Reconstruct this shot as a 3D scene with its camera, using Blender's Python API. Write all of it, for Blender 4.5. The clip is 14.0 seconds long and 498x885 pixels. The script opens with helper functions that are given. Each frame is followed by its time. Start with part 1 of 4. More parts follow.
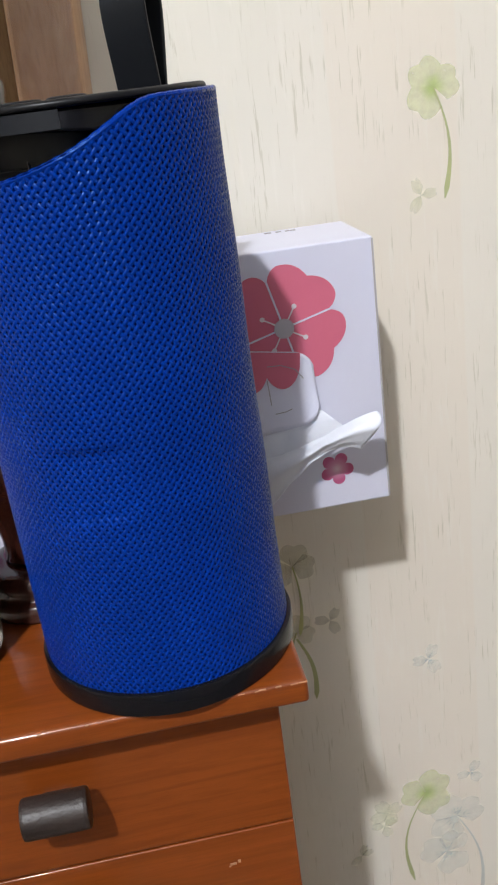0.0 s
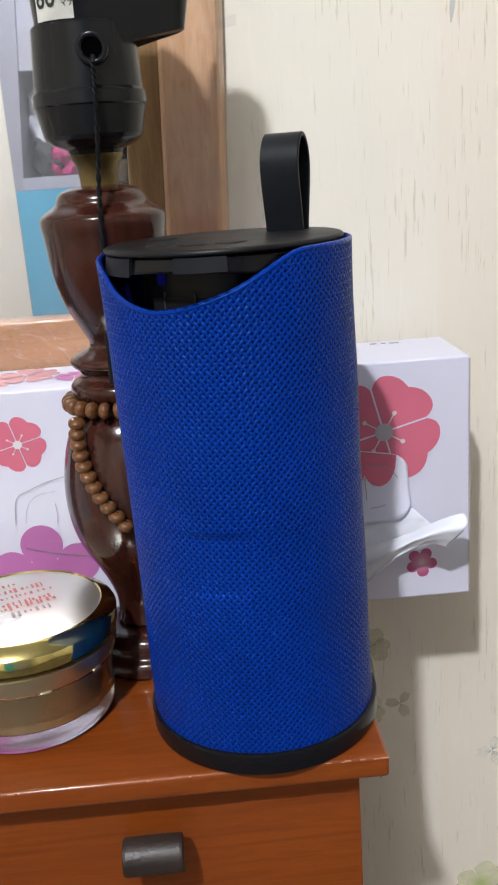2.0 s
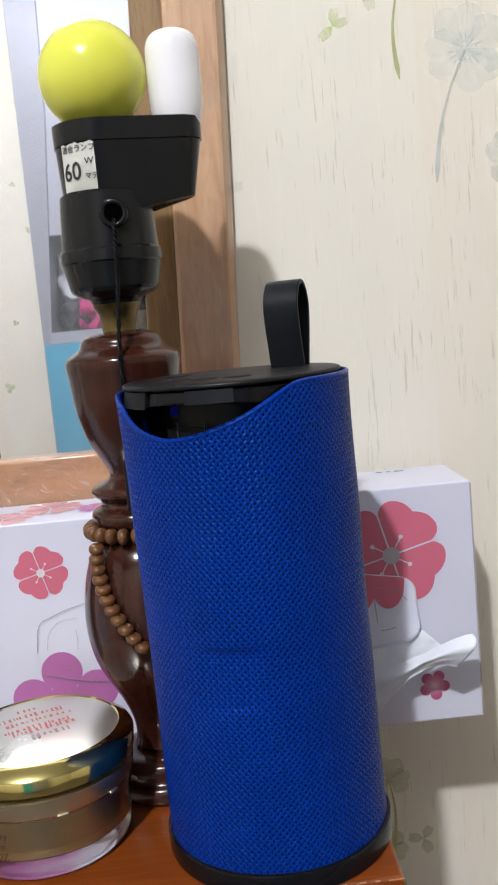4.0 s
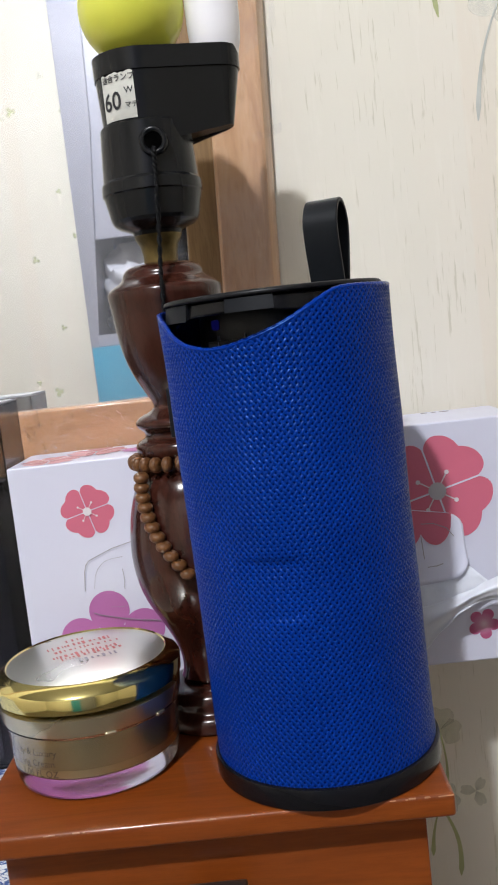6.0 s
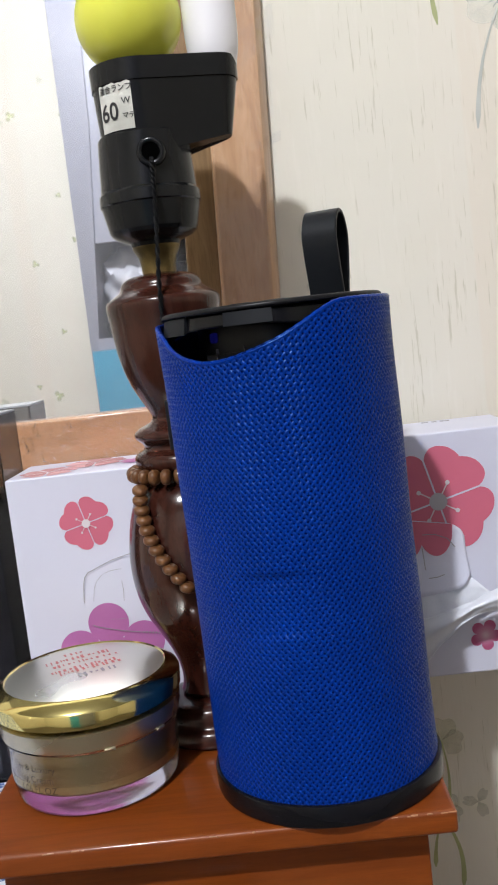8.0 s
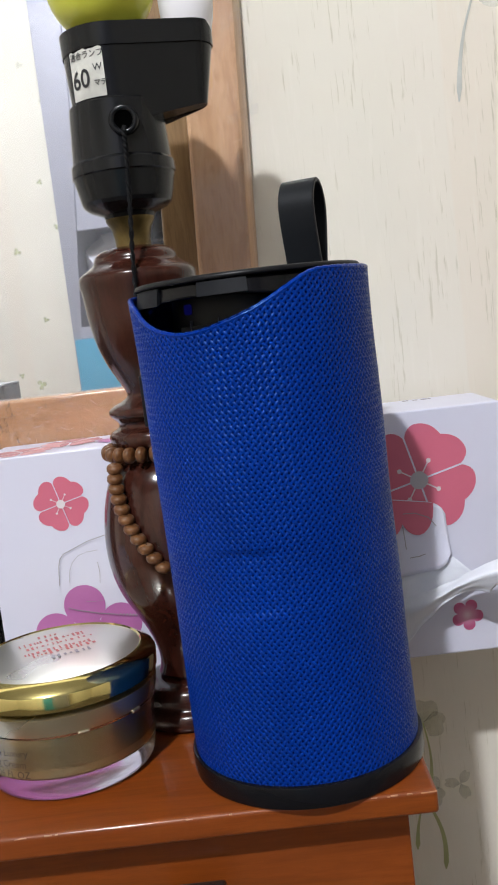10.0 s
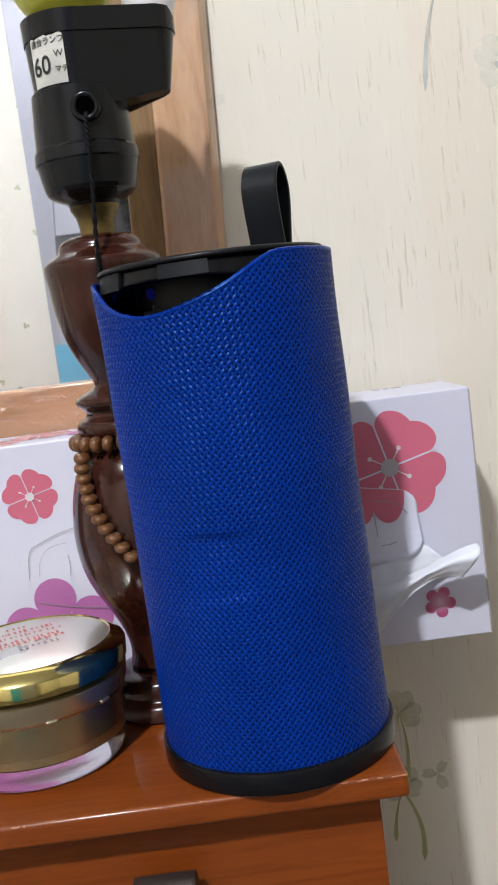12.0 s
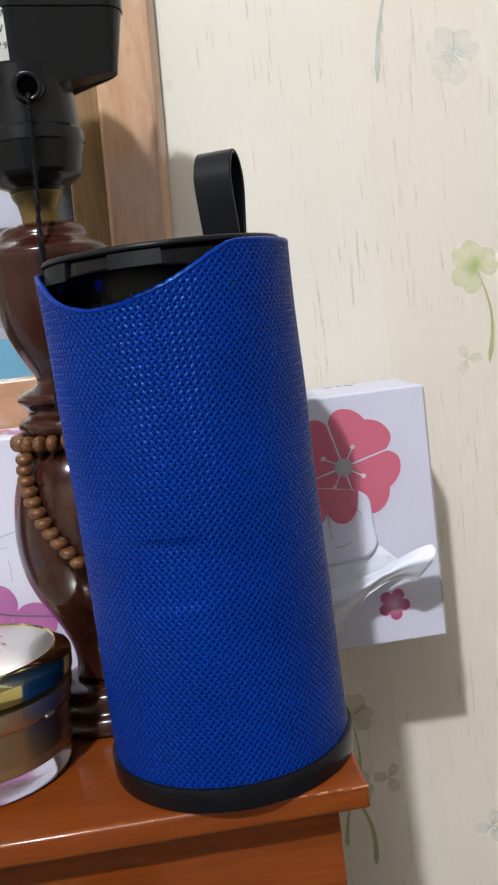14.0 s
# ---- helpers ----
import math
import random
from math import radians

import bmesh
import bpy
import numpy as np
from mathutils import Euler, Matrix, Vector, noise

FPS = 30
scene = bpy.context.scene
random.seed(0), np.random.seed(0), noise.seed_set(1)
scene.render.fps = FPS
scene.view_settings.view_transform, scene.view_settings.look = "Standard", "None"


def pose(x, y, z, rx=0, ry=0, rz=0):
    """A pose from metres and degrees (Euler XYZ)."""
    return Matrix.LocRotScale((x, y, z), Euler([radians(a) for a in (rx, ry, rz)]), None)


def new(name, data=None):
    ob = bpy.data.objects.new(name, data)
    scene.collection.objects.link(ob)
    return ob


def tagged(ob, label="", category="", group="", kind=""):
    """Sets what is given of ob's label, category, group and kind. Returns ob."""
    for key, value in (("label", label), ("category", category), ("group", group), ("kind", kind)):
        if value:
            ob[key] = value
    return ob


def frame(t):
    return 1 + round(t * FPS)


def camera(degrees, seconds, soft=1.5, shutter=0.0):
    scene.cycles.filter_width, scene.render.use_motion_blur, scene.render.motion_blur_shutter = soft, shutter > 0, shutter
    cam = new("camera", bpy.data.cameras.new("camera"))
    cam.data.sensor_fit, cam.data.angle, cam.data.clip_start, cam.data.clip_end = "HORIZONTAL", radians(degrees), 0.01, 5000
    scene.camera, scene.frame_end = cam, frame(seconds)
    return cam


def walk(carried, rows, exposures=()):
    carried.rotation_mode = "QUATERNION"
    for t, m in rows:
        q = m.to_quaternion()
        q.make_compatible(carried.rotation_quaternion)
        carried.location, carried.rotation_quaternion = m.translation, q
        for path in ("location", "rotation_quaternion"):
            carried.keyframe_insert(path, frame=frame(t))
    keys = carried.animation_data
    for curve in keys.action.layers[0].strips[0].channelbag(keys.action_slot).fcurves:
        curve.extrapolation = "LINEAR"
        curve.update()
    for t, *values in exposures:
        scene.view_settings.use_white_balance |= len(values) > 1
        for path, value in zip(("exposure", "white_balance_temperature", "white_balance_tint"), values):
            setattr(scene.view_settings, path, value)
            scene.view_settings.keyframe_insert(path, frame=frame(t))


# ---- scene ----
cam = camera(30.9, 14.0, soft=2.0, shutter=0.4)
METRES, EYE, TILT, LEAN, TURN = 0.19425, 1.0706, -21.85, 6.9, -9.1
ROWS = [
    (0.0, 0.0, 0.0, 0.0, -0.0, 0.0, 0.0),
    (0.5, 0.0107, 0.0201, 0.0137, 0.95, -1.25, 0.3),
    (1.0, -0.0632, -0.09, 0.0061, 2.28, 1.05, -2.4),
    (1.5, -0.0917, -0.1705, 0.0325, 3.66, 2.9, -4.18),
    (2.0, -0.0782, -0.2038, 0.0361, 3.89, 4.15, -4.8),
    (4.5, -0.0164, -0.3385, -0.0434, 6.76, 14.39, -3.41),
    (5.0, 0.0165, -0.3463, -0.1238, 8.78, 14.43, -3.61),
    (5.5, -0.0137, -0.2984, -0.1605, 8.82, 14.12, -3.91),
    (6.0, -0.0234, -0.2611, -0.175, 8.66, 13.55, -3.91),
    (6.5, -0.0375, -0.2594, -0.1757, 8.73, 13.33, -4.03),
    (7.0, -0.0448, -0.2625, -0.1723, 8.93, 13.38, -4.04),
    (7.5, -0.0373, -0.2655, -0.1516, 9.05, 13.57, -3.94),
    (8.0, -0.0239, -0.2532, -0.1525, 8.74, 13.68, -3.73),
    (10.5, -0.0082, -0.2061, -0.168, 7.71, 13.03, -3.1),
    (11.0, 0.0058, -0.2105, -0.167, 7.54, 13.33, -2.81),
    (11.5, 0.0231, -0.207, -0.18, 7.32, 13.62, -2.55),
    (12.0, 0.0168, -0.1883, -0.199, 7.04, 13.48, -2.31),
    (12.5, 0.0289, -0.1804, -0.1988, 6.69, 13.33, -2.1),
    (13.0, 0.0324, -0.1664, -0.2001, 6.4, 13.21, -1.98),
    (13.5, 0.0278, -0.1652, -0.1862, 5.94, 13.3, -1.77),
    (14.0, -0.0176, -0.1269, -0.1807, 3.24, 13.45, -1.29),
]
walk(cam, [(t, pose(0.0009, 0.0027, EYE, TILT, LEAN, TURN) @ pose(METRES * x, METRES * y, METRES * z, 90 + pitch, roll, yaw)) for t, x, y, z, yaw, pitch, roll in ROWS],
     exposures=[(0.0, 0.17), (2.0, 0.14), (4.5, -0.02), (8.0, 0.0), (11.0, 0.02), (14.0, 0.06)])

# ---- world and lights ----
world = bpy.data.worlds.new("world")
scene.world = world
world.use_nodes = True
world.node_tree.nodes["Background"].inputs[0].default_value = (0.9, 0.95, 1.0, 1)
world.node_tree.nodes["Background"].inputs[1].default_value = 0.05

LAMP_AT = Vector((-0.42, -0.96, 2.38))
bulb_data = bpy.data.lights.new("ceiling_bulb", "POINT")
bulb_data.energy, bulb_data.color, bulb_data.shadow_soft_size = 109.0, (0.93, 0.965, 1.02), 0.035
ceiling_bulb = new("ceiling_bulb", bulb_data)
ceiling_bulb.location = LAMP_AT


# ---- materials ----
class Mat:
    """A node material with a few short ways of wiring it."""

    def __init__(self, name, color=(0.5, 0.5, 0.5), rough=0.5, metal=0.0, **kw):
        self.m = bpy.data.materials.new(name)
        self.m.use_nodes = True
        self.t = self.m.node_tree
        self.b = self.t.nodes["Principled BSDF"]
        self.set("Base Color", (*color, 1))
        self.set("Roughness", rough)
        self.set("Metallic", metal)
        for k, v in kw.items():
            self.set(k.replace("_", " "), v)

    def set(self, socket, value):
        self.b.inputs[socket].default_value = value

    def node(self, kind, **kw):
        n = self.t.nodes.new(kind)
        for k, v in kw.items():
            if k in n.inputs.keys():
                n.inputs[k].default_value = v
        return n

    def link(self, a, b):
        self.t.links.new(a, b)

    def coords(self, scale=(1, 1, 1), rotation=(0, 0, 0)):
        tc = self.t.nodes.new("ShaderNodeTexCoord")
        mp = self.t.nodes.new("ShaderNodeMapping")
        mp.inputs["Scale"].default_value = scale
        mp.inputs["Rotation"].default_value = rotation
        self.link(tc.outputs["Object"], mp.inputs["Vector"])
        return mp.outputs["Vector"]

    def noise(self, vec, scale=10, detail=4, rough=0.55, distort=0.0):
        n = self.node("ShaderNodeTexNoise", Scale=scale, Detail=detail, Roughness=rough, Distortion=distort)
        self.link(vec, n.inputs["Vector"])
        return n.outputs["Fac"]

    def ramp(self, fac, stops):
        r = self.t.nodes.new("ShaderNodeValToRGB")
        el = r.color_ramp.elements
        while len(el) < len(stops):
            el.new(0.5)
        for e, (p, c) in zip(el, stops):
            e.position = p
            e.color = (*c, 1) if len(c) == 3 else c
        self.link(fac, r.inputs["Fac"])
        return r.outputs["Color"]

    def mix(self, fac, a, b, blend="MIX"):
        n = self.t.nodes.new("ShaderNodeMix")
        n.data_type, n.blend_type = "RGBA", blend
        for sock, v in ((n.inputs["Factor"], fac), (n.inputs[6], a), (n.inputs[7], b)):
            if isinstance(v, bpy.types.NodeSocket):
                self.link(v, sock)
            elif isinstance(v, (int, float)):
                sock.default_value = v
            else:
                sock.default_value = (*v, 1)
        return n.outputs[2]

    def math(self, op, a, b=0.0, c=0.0):
        n = self.t.nodes.new("ShaderNodeMath")
        n.operation = op
        for sock, v in zip(n.inputs, (a, b, c)):
            if isinstance(v, bpy.types.NodeSocket):
                self.link(v, sock)
            else:
                sock.default_value = v
        return n.outputs[0]

    def map(self, v, a, b, c, d):
        n = self.t.nodes.new("ShaderNodeMapRange")
        n.interpolation_type = "SMOOTHSTEP"
        for i, x in enumerate((v, a, b, c, d)):
            if isinstance(x, bpy.types.NodeSocket):
                self.link(x, n.inputs[i])
            else:
                n.inputs[i].default_value = x
        return n.outputs[0]

    def color(self, out):
        self.link(out, self.b.inputs["Base Color"])
        return self

    def rough(self, fac, lo, hi):
        self.link(self.map(fac, 0.3, 0.7, lo, hi), self.b.inputs["Roughness"])
        return self

    def bump(self, height, strength=0.3, distance=0.001):
        n = self.node("ShaderNodeBump", Strength=strength, Distance=distance)
        self.link(height, n.inputs["Height"])
        self.link(n.outputs["Normal"], self.b.inputs["Normal"])
        return self


def varied(name, color, rough=0.5, amount=0.15, scale=60, bump=0.1, distance=0.0003, **kw):
    """A plain surface with two scales of slight wear."""
    m = Mat(name, color, rough, **kw)
    v = m.coords()
    big, fine = m.noise(v, scale * 0.2, 3), m.noise(v, scale * 4, 4)
    dark = tuple(c * (1 - amount) for c in color)
    light = tuple(min(1, c * (1 + amount)) for c in color)
    col = m.mix(m.math("MULTIPLY", fine, 0.35), m.ramp(big, [(0.3, dark), (0.7, light)]), dark)
    m.color(col)
    m.rough(big, max(0.02, rough * 0.8), min(1, rough * 1.25))
    m.bump(fine, bump, distance)
    return m.m


def varnished_wood(name, dark, mid, light, grain=(3, 40, 40), rough=0.28, coat=0.35, bump=0.12):
    m = Mat(name, mid, rough)
    v = m.coords(grain)
    big = m.noise(v, 3.0, 5, 0.6, 1.2)
    fine = m.noise(m.coords(tuple(g * 5 for g in grain)), 6.0, 3)
    blotch = m.noise(m.coords(), 14, 2)
    col = m.ramp(big, [(0.30, dark), (0.52, mid), (0.75, light)])
    col = m.mix(m.map(fine, 0.50, 0.68, 0.0, 0.45), col, dark)
    col = m.mix(m.map(blotch, 0.4, 0.7, 0.0, 0.25), col, light)
    m.color(col)
    m.rough(blotch, rough * 0.8, rough * 1.3)
    m.set("Coat Weight", coat)
    m.set("Specular IOR Level", 0.25)
    m.set("Coat Roughness", 0.10)
    m.bump(m.math("ADD", fine, m.noise(m.coords(), 45, 2)), bump, 0.0003)
    return m.m


def wallpaper_material(name):
    """Cream textured paper with short vertical streaks and faint upright bands."""
    m = Mat(name, (0.77, 0.73, 0.64), 0.62)
    base = m.noise(m.coords(), 5, 4)
    band = m.noise(m.coords((9, 0.05, 0.12)), 1.0, 1)
    col = m.ramp(base, [(0.3, (0.775, 0.735, 0.635)), (0.7, (0.83, 0.795, 0.70))])
    col = m.mix(m.map(band, 0.40, 0.60, 0.0, 0.5), col, (0.84, 0.78, 0.69))
    sep = m.t.nodes.new("ShaderNodeSeparateXYZ")
    m.link(m.coords(), sep.inputs[0])
    stripe = m.math("ABSOLUTE", m.math("SUBTRACT", m.math("FRACT", m.math("ADD", m.math("DIVIDE", sep.outputs[0], 0.23), 20 - 0.1265 / 0.23 + 0.5)), 0.5))
    col = m.mix(m.map(stripe, 0.120, 0.128, 0.55, 0.0), col, (0.815, 0.735, 0.625))
    streak = m.noise(m.coords((760, 760, 44)), 1.0, 3, 0.6)
    patch = m.noise(m.coords((30, 30, 16)), 1.0, 2)
    dash = m.math("MULTIPLY", m.map(streak, 0.60, 0.69, 0.0, 1.0), m.map(patch, 0.40, 0.56, 0.04, 0.52))
    col = m.mix(dash, col, (0.50, 0.46, 0.33))
    pale = m.noise(m.coords((300, 300, 30)), 1.0, 3, 0.6)
    col = m.mix(m.map(pale, 0.56, 0.70, 0.0, 0.35), col, (0.85, 0.81, 0.72))
    m.color(col)
    grain = m.noise(m.coords((300, 300, 60)), 1.0, 4)
    m.bump(m.math("ADD", m.math("MULTIPLY", dash, -1.2), grain), 0.22, 0.0004)
    return m.m


def leaf_material(name, light, dark, heart=0.85, body=0.5):
    """Thin watercolour ink: strongest where the leaflets meet, the paper showing through it."""
    m = Mat(name, light, 0.62)
    tc = m.t.nodes.new("ShaderNodeTexCoord")
    ln = m.t.nodes.new("ShaderNodeVectorMath")
    ln.operation = "LENGTH"
    m.link(tc.outputs["Object"], ln.inputs[0])
    r = ln.outputs["Value"]
    wash = m.noise(tc.outputs["Object"], 3.2, 3)
    sep = m.t.nodes.new("ShaderNodeSeparateXYZ")
    m.link(tc.outputs["Object"], sep.inputs[0])
    ang = m.math("ARCTAN2", sep.outputs[2], sep.outputs[0])
    vein = m.map(m.math("SINE", m.math("ADD", m.math("MULTIPLY", ang, 17.0), m.math("MULTIPLY", wash, 4.0))), 0.75, 1.0, 0.0, 0.07)
    m.color(m.mix(m.map(r, 0.05, 0.6, 1.0, 0.0), light, dark))
    ink = m.math("ADD", m.map(r, 0.05, 0.55, heart, body), m.math("MULTIPLY", vein, m.map(r, 0.1, 0.9, 1.0, 0.4)))
    ink = m.math("MULTIPLY", ink, m.map(wash, 0.25, 0.65, 0.72, 1.05))
    clear = m.node("ShaderNodeBsdfTransparent")
    mix = m.node("ShaderNodeMixShader")
    m.link(ink, mix.inputs[0])
    m.link(clear.outputs[0], mix.inputs[1])
    m.link(m.b.outputs[0], mix.inputs[2])
    m.link(mix.outputs[0], m.t.nodes["Material Output"].inputs["Surface"])
    return m.m


FABRIC_R = 0.0404


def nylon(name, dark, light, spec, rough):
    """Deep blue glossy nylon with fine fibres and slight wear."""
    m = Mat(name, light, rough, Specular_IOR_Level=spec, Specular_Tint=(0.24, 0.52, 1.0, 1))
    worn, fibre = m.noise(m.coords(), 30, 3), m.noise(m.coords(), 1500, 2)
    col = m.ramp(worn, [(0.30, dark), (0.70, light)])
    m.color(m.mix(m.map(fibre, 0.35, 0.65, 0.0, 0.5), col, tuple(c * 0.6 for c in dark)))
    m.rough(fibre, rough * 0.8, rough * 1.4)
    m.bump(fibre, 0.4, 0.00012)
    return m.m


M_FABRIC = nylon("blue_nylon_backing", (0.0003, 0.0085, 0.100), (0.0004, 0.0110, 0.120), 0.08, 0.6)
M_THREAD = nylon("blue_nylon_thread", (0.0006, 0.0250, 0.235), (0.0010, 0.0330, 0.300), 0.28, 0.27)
M_BLACK = varied("black_plastic", (0.0085, 0.0085, 0.0105), 0.42, 0.3, 80, 0.15, Specular_IOR_Level=0.2)
M_BLACK_GLOSS = varied("glossy_black_plastic", (0.0055, 0.0055, 0.0075), 0.22, 0.3, 40, 0.06, Specular_IOR_Level=0.22)
M_SATIN = varied("satin_black_plastic", (0.007, 0.008, 0.011), 0.45, 0.2, 60, 0.06, Specular_IOR_Level=0.14)
M_RUBBER = varied("black_rubber", (0.0095, 0.0110, 0.0140), 0.46, 0.2, 120, 0.2, Specular_IOR_Level=0.16)
M_LED = Mat("blue_led", (0.001, 0.001, 0.01), 0.6, Specular_IOR_Level=0.0, Emission_Color=(0.05, 0.05, 1.0, 1), Emission_Strength=0.035).m
M_CABINET = varnished_wood("orange_varnished_wood", (0.165, 0.034, 0.0045), (0.215, 0.047, 0.0062), (0.255, 0.060, 0.0085), (5, 60, 80), 0.40, 0.45)
M_CHIP_GLINT = varied("bare_wood_and_edge_glint", (0.44, 0.21, 0.11), 0.5, 0.2, 400, 0.3)
M_CABINET_GAP = varied("dark_wood_gap", (0.05, 0.014, 0.006), 0.7)
M_KNOB = varied("dark_brown_knob", (0.030, 0.020, 0.017), 0.40, 0.55, 160, 0.8)
M_LAMPWOOD = varnished_wood("dark_red_lacquered_wood", (0.022, 0.0058, 0.0036), (0.042, 0.0112, 0.0070), (0.056, 0.0155, 0.0095), (45, 45, 9), 0.18, 0.35, 0.03)
M_BAKELITE = varied("black_bakelite", (0.0080, 0.0085, 0.0100), 0.17, 0.3, 60, 0.12, Specular_IOR_Level=0.26)
M_BRASS = varied("tarnished_brass", (0.15, 0.108, 0.042), 0.36, 0.7, 420, 0.4, metal=0.9)
M_BEAD = varnished_wood("brown_bead_wood", (0.062, 0.021, 0.007), (0.135, 0.054, 0.018), (0.195, 0.086, 0.031), (90, 300, 300), 0.34, 0.5, 0.08)
M_CORD = varied("black_cord", (0.004, 0.004, 0.005), 0.65, 0.3, 500, 0.5, Specular_IOR_Level=0.15)
M_YELLOW = Mat("yellow_green_bulb_glass", (0.76, 0.76, 0.10), 0.16, Subsurface_Weight=0.15, Subsurface_Radius=(0.004, 0.004, 0.001)).m
M_WHITEBULB = Mat("white_bulb_glass", (0.90, 0.88, 0.92), 0.20, Subsurface_Weight=0.15, Subsurface_Radius=(0.004, 0.004, 0.004)).m
M_STICKER = varied("silvery_sticker_paper", (0.62, 0.61, 0.56), 0.35, 0.25, 300, 0.5)
M_HOLE_SHADE = Mat("hollow_shade_black", (0.001, 0.001, 0.001), 0.9, Specular_IOR_Level=0.0).m
M_INK = varied("black_ink", (0.015, 0.015, 0.018), 0.5)
M_CARD = varied("white_coated_card", (0.70, 0.70, 0.825), 0.38, 0.04, 30, 0.06)
M_CARD_EDGE = varied("grey_card_edge", (0.45, 0.42, 0.42), 0.7, 0.2)
M_PINK = varied("pink_red_print", (0.66, 0.155, 0.235), 0.36, 0.12, 40, 0.05)
M_PURPLE = varied("violet_print", (0.57, 0.19, 0.48), 0.36, 0.28, 45, 0.05)


def fading_print(name, cx, cz, radius, stops):
    """A flower print whose colour changes from its middle outwards."""
    m = Mat(name, stops[-1][1], 0.36)
    tc = m.t.nodes.new("ShaderNodeTexCoord")
    sep = m.t.nodes.new("ShaderNodeSeparateXYZ")
    m.link(tc.outputs["Object"], sep.inputs[0])
    dx, dz = m.math("SUBTRACT", sep.outputs[0], cx), m.math("SUBTRACT", sep.outputs[2], cz)
    d = m.math("SQRT", m.math("ADD", m.math("MULTIPLY", dx, dx), m.math("MULTIPLY", dz, dz)))
    m.color(m.ramp(m.math("DIVIDE", d, radius), stops))
    return m.m


M_SMALL_FLOWER = fading_print("rose_print", 0.0736, 0.0172, 0.0072, [(0.05, (0.70, 0.50, 0.58)), (0.35, (0.60, 0.27, 0.40)), (0.75, (0.48, 0.10, 0.22))])
M_PRINTWHITE = varied("pale_print", (0.74, 0.70, 0.72), 0.4, 0.04)
M_PRINT_SHADE_GREY = varied("grey_print_and_opening_shade", (0.48, 0.46, 0.50), 0.4, 0.08)
M_GLARE_PINK = varied("glare_paled_pink_print", (0.80, 0.42, 0.47), 0.28, 0.2, 50, 0.05)
M_TISSUE = varied("white_tissue", (0.85, 0.87, 0.95), 0.85, 0.03, 200, 0.35)
M_GREY_INK = varied("crease_grey", (0.36, 0.34, 0.36), 0.6, 0.2)
M_GOLD = varied("polished_gold", (0.86, 0.73, 0.30), 0.10, 0.08, 60, 0.03, metal=1.0)
M_CHAMPAGNE = varied("champagne_metal", (0.60, 0.54, 0.40), 0.27, 0.08, 60, 0.05, metal=0.92)
M_GOLDIN = varied("gold_inner_cup", (0.58, 0.48, 0.26), 0.30, 0.12, 60, 0.05, metal=0.85)
M_LIDTOP = varied("silvery_lid_top", (0.78, 0.76, 0.69), 0.30, 0.05, 40, 0.03, metal=0.9)
M_REDPRINT = varied("red_print", (0.60, 0.16, 0.14), 0.4)
M_JARINK = varied("brown_ink", (0.05, 0.035, 0.02), 0.5)
M_ACRYLIC = Mat("clear_acrylic", (0.90, 0.88, 0.91), 0.10, Transmission_Weight=1.0, IOR=1.45).m
M_FRAME = varnished_wood("light_brown_frame_wood", (0.47, 0.265, 0.150), (0.62, 0.380, 0.225), (0.70, 0.455, 0.290), (30, 30, 4), 0.34, 0.5, 0.06)
M_RAIL = varnished_wood("light_brown_rail_wood", (0.35, 0.170, 0.078), (0.50, 0.258, 0.126), (0.59, 0.330, 0.175), (4, 30, 30), 0.34, 0.5, 0.06)
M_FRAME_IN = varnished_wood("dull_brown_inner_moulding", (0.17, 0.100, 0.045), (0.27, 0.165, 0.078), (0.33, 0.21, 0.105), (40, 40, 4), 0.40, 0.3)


def hazed_mirror():
    """Silvered glass; a pale diffuse share paints the whitish veil of its film."""
    m = Mat("mirror_silver", (0.83, 0.84, 0.86), 0.015, 1.0)
    haze = m.node("ShaderNodeBsdfDiffuse")
    haze.inputs["Color"].default_value = (0.80, 0.81, 0.86, 1)
    mix = m.node("ShaderNodeMixShader")
    m.link(m.map(m.noise(m.coords((30, 30, 6)), 1.0, 4), 0.3, 0.7, 0.06, 0.14), mix.inputs[0])
    m.link(m.b.outputs[0], mix.inputs[1])
    m.link(haze.outputs[0], mix.inputs[2])
    m.link(mix.outputs[0], m.t.nodes["Material Output"].inputs["Surface"])
    return m.m


M_MIRROR = hazed_mirror()
M_WALL = wallpaper_material("cream_wallpaper")
M_LEAF = leaf_material("green_leaf_print", (0.60, 0.63, 0.36), (0.40, 0.50, 0.16))
M_LEAF_PALE = leaf_material("pale_green_leaf_print", (0.58, 0.61, 0.34), (0.48, 0.53, 0.24), 0.34, 0.23)
M_LEAF_GREY = leaf_material("grey_blue_leaf_print", (0.58, 0.62, 0.60), (0.48, 0.55, 0.55), 0.42, 0.28)
M_STEM = varied("green_stem_print", (0.44, 0.46, 0.22), 0.62, 0.15, 300)
M_STEM_GREY = varied("grey_stem_print", (0.56, 0.57, 0.53), 0.62, 0.12, 300)
# unseen ceiling and floor, coloured dark to cut bounced light
M_CEIL = varied("darkened_ceiling_paint", (0.32, 0.31, 0.29), 0.8, 0.03, 8)
M_FLOOR = varied("darkened_floor_tile", (0.11, 0.085, 0.06), 0.4, 0.08, 12)
M_WARD = varied("lavender_grey_laminate", (0.24, 0.24, 0.29), 0.5, 0.06, 12)
M_WARD_LIGHT = varied("pale_grey_laminate", (0.30, 0.30, 0.36), 0.45, 0.05, 12)
M_BLUE = varied("sky_blue_laminate", (0.035, 0.30, 0.48), 0.45, 0.08, 12)
M_CLOTH_WHITE = varied("white_cotton", (0.55, 0.55, 0.61), 0.9, 0.08, 60, 0.4)
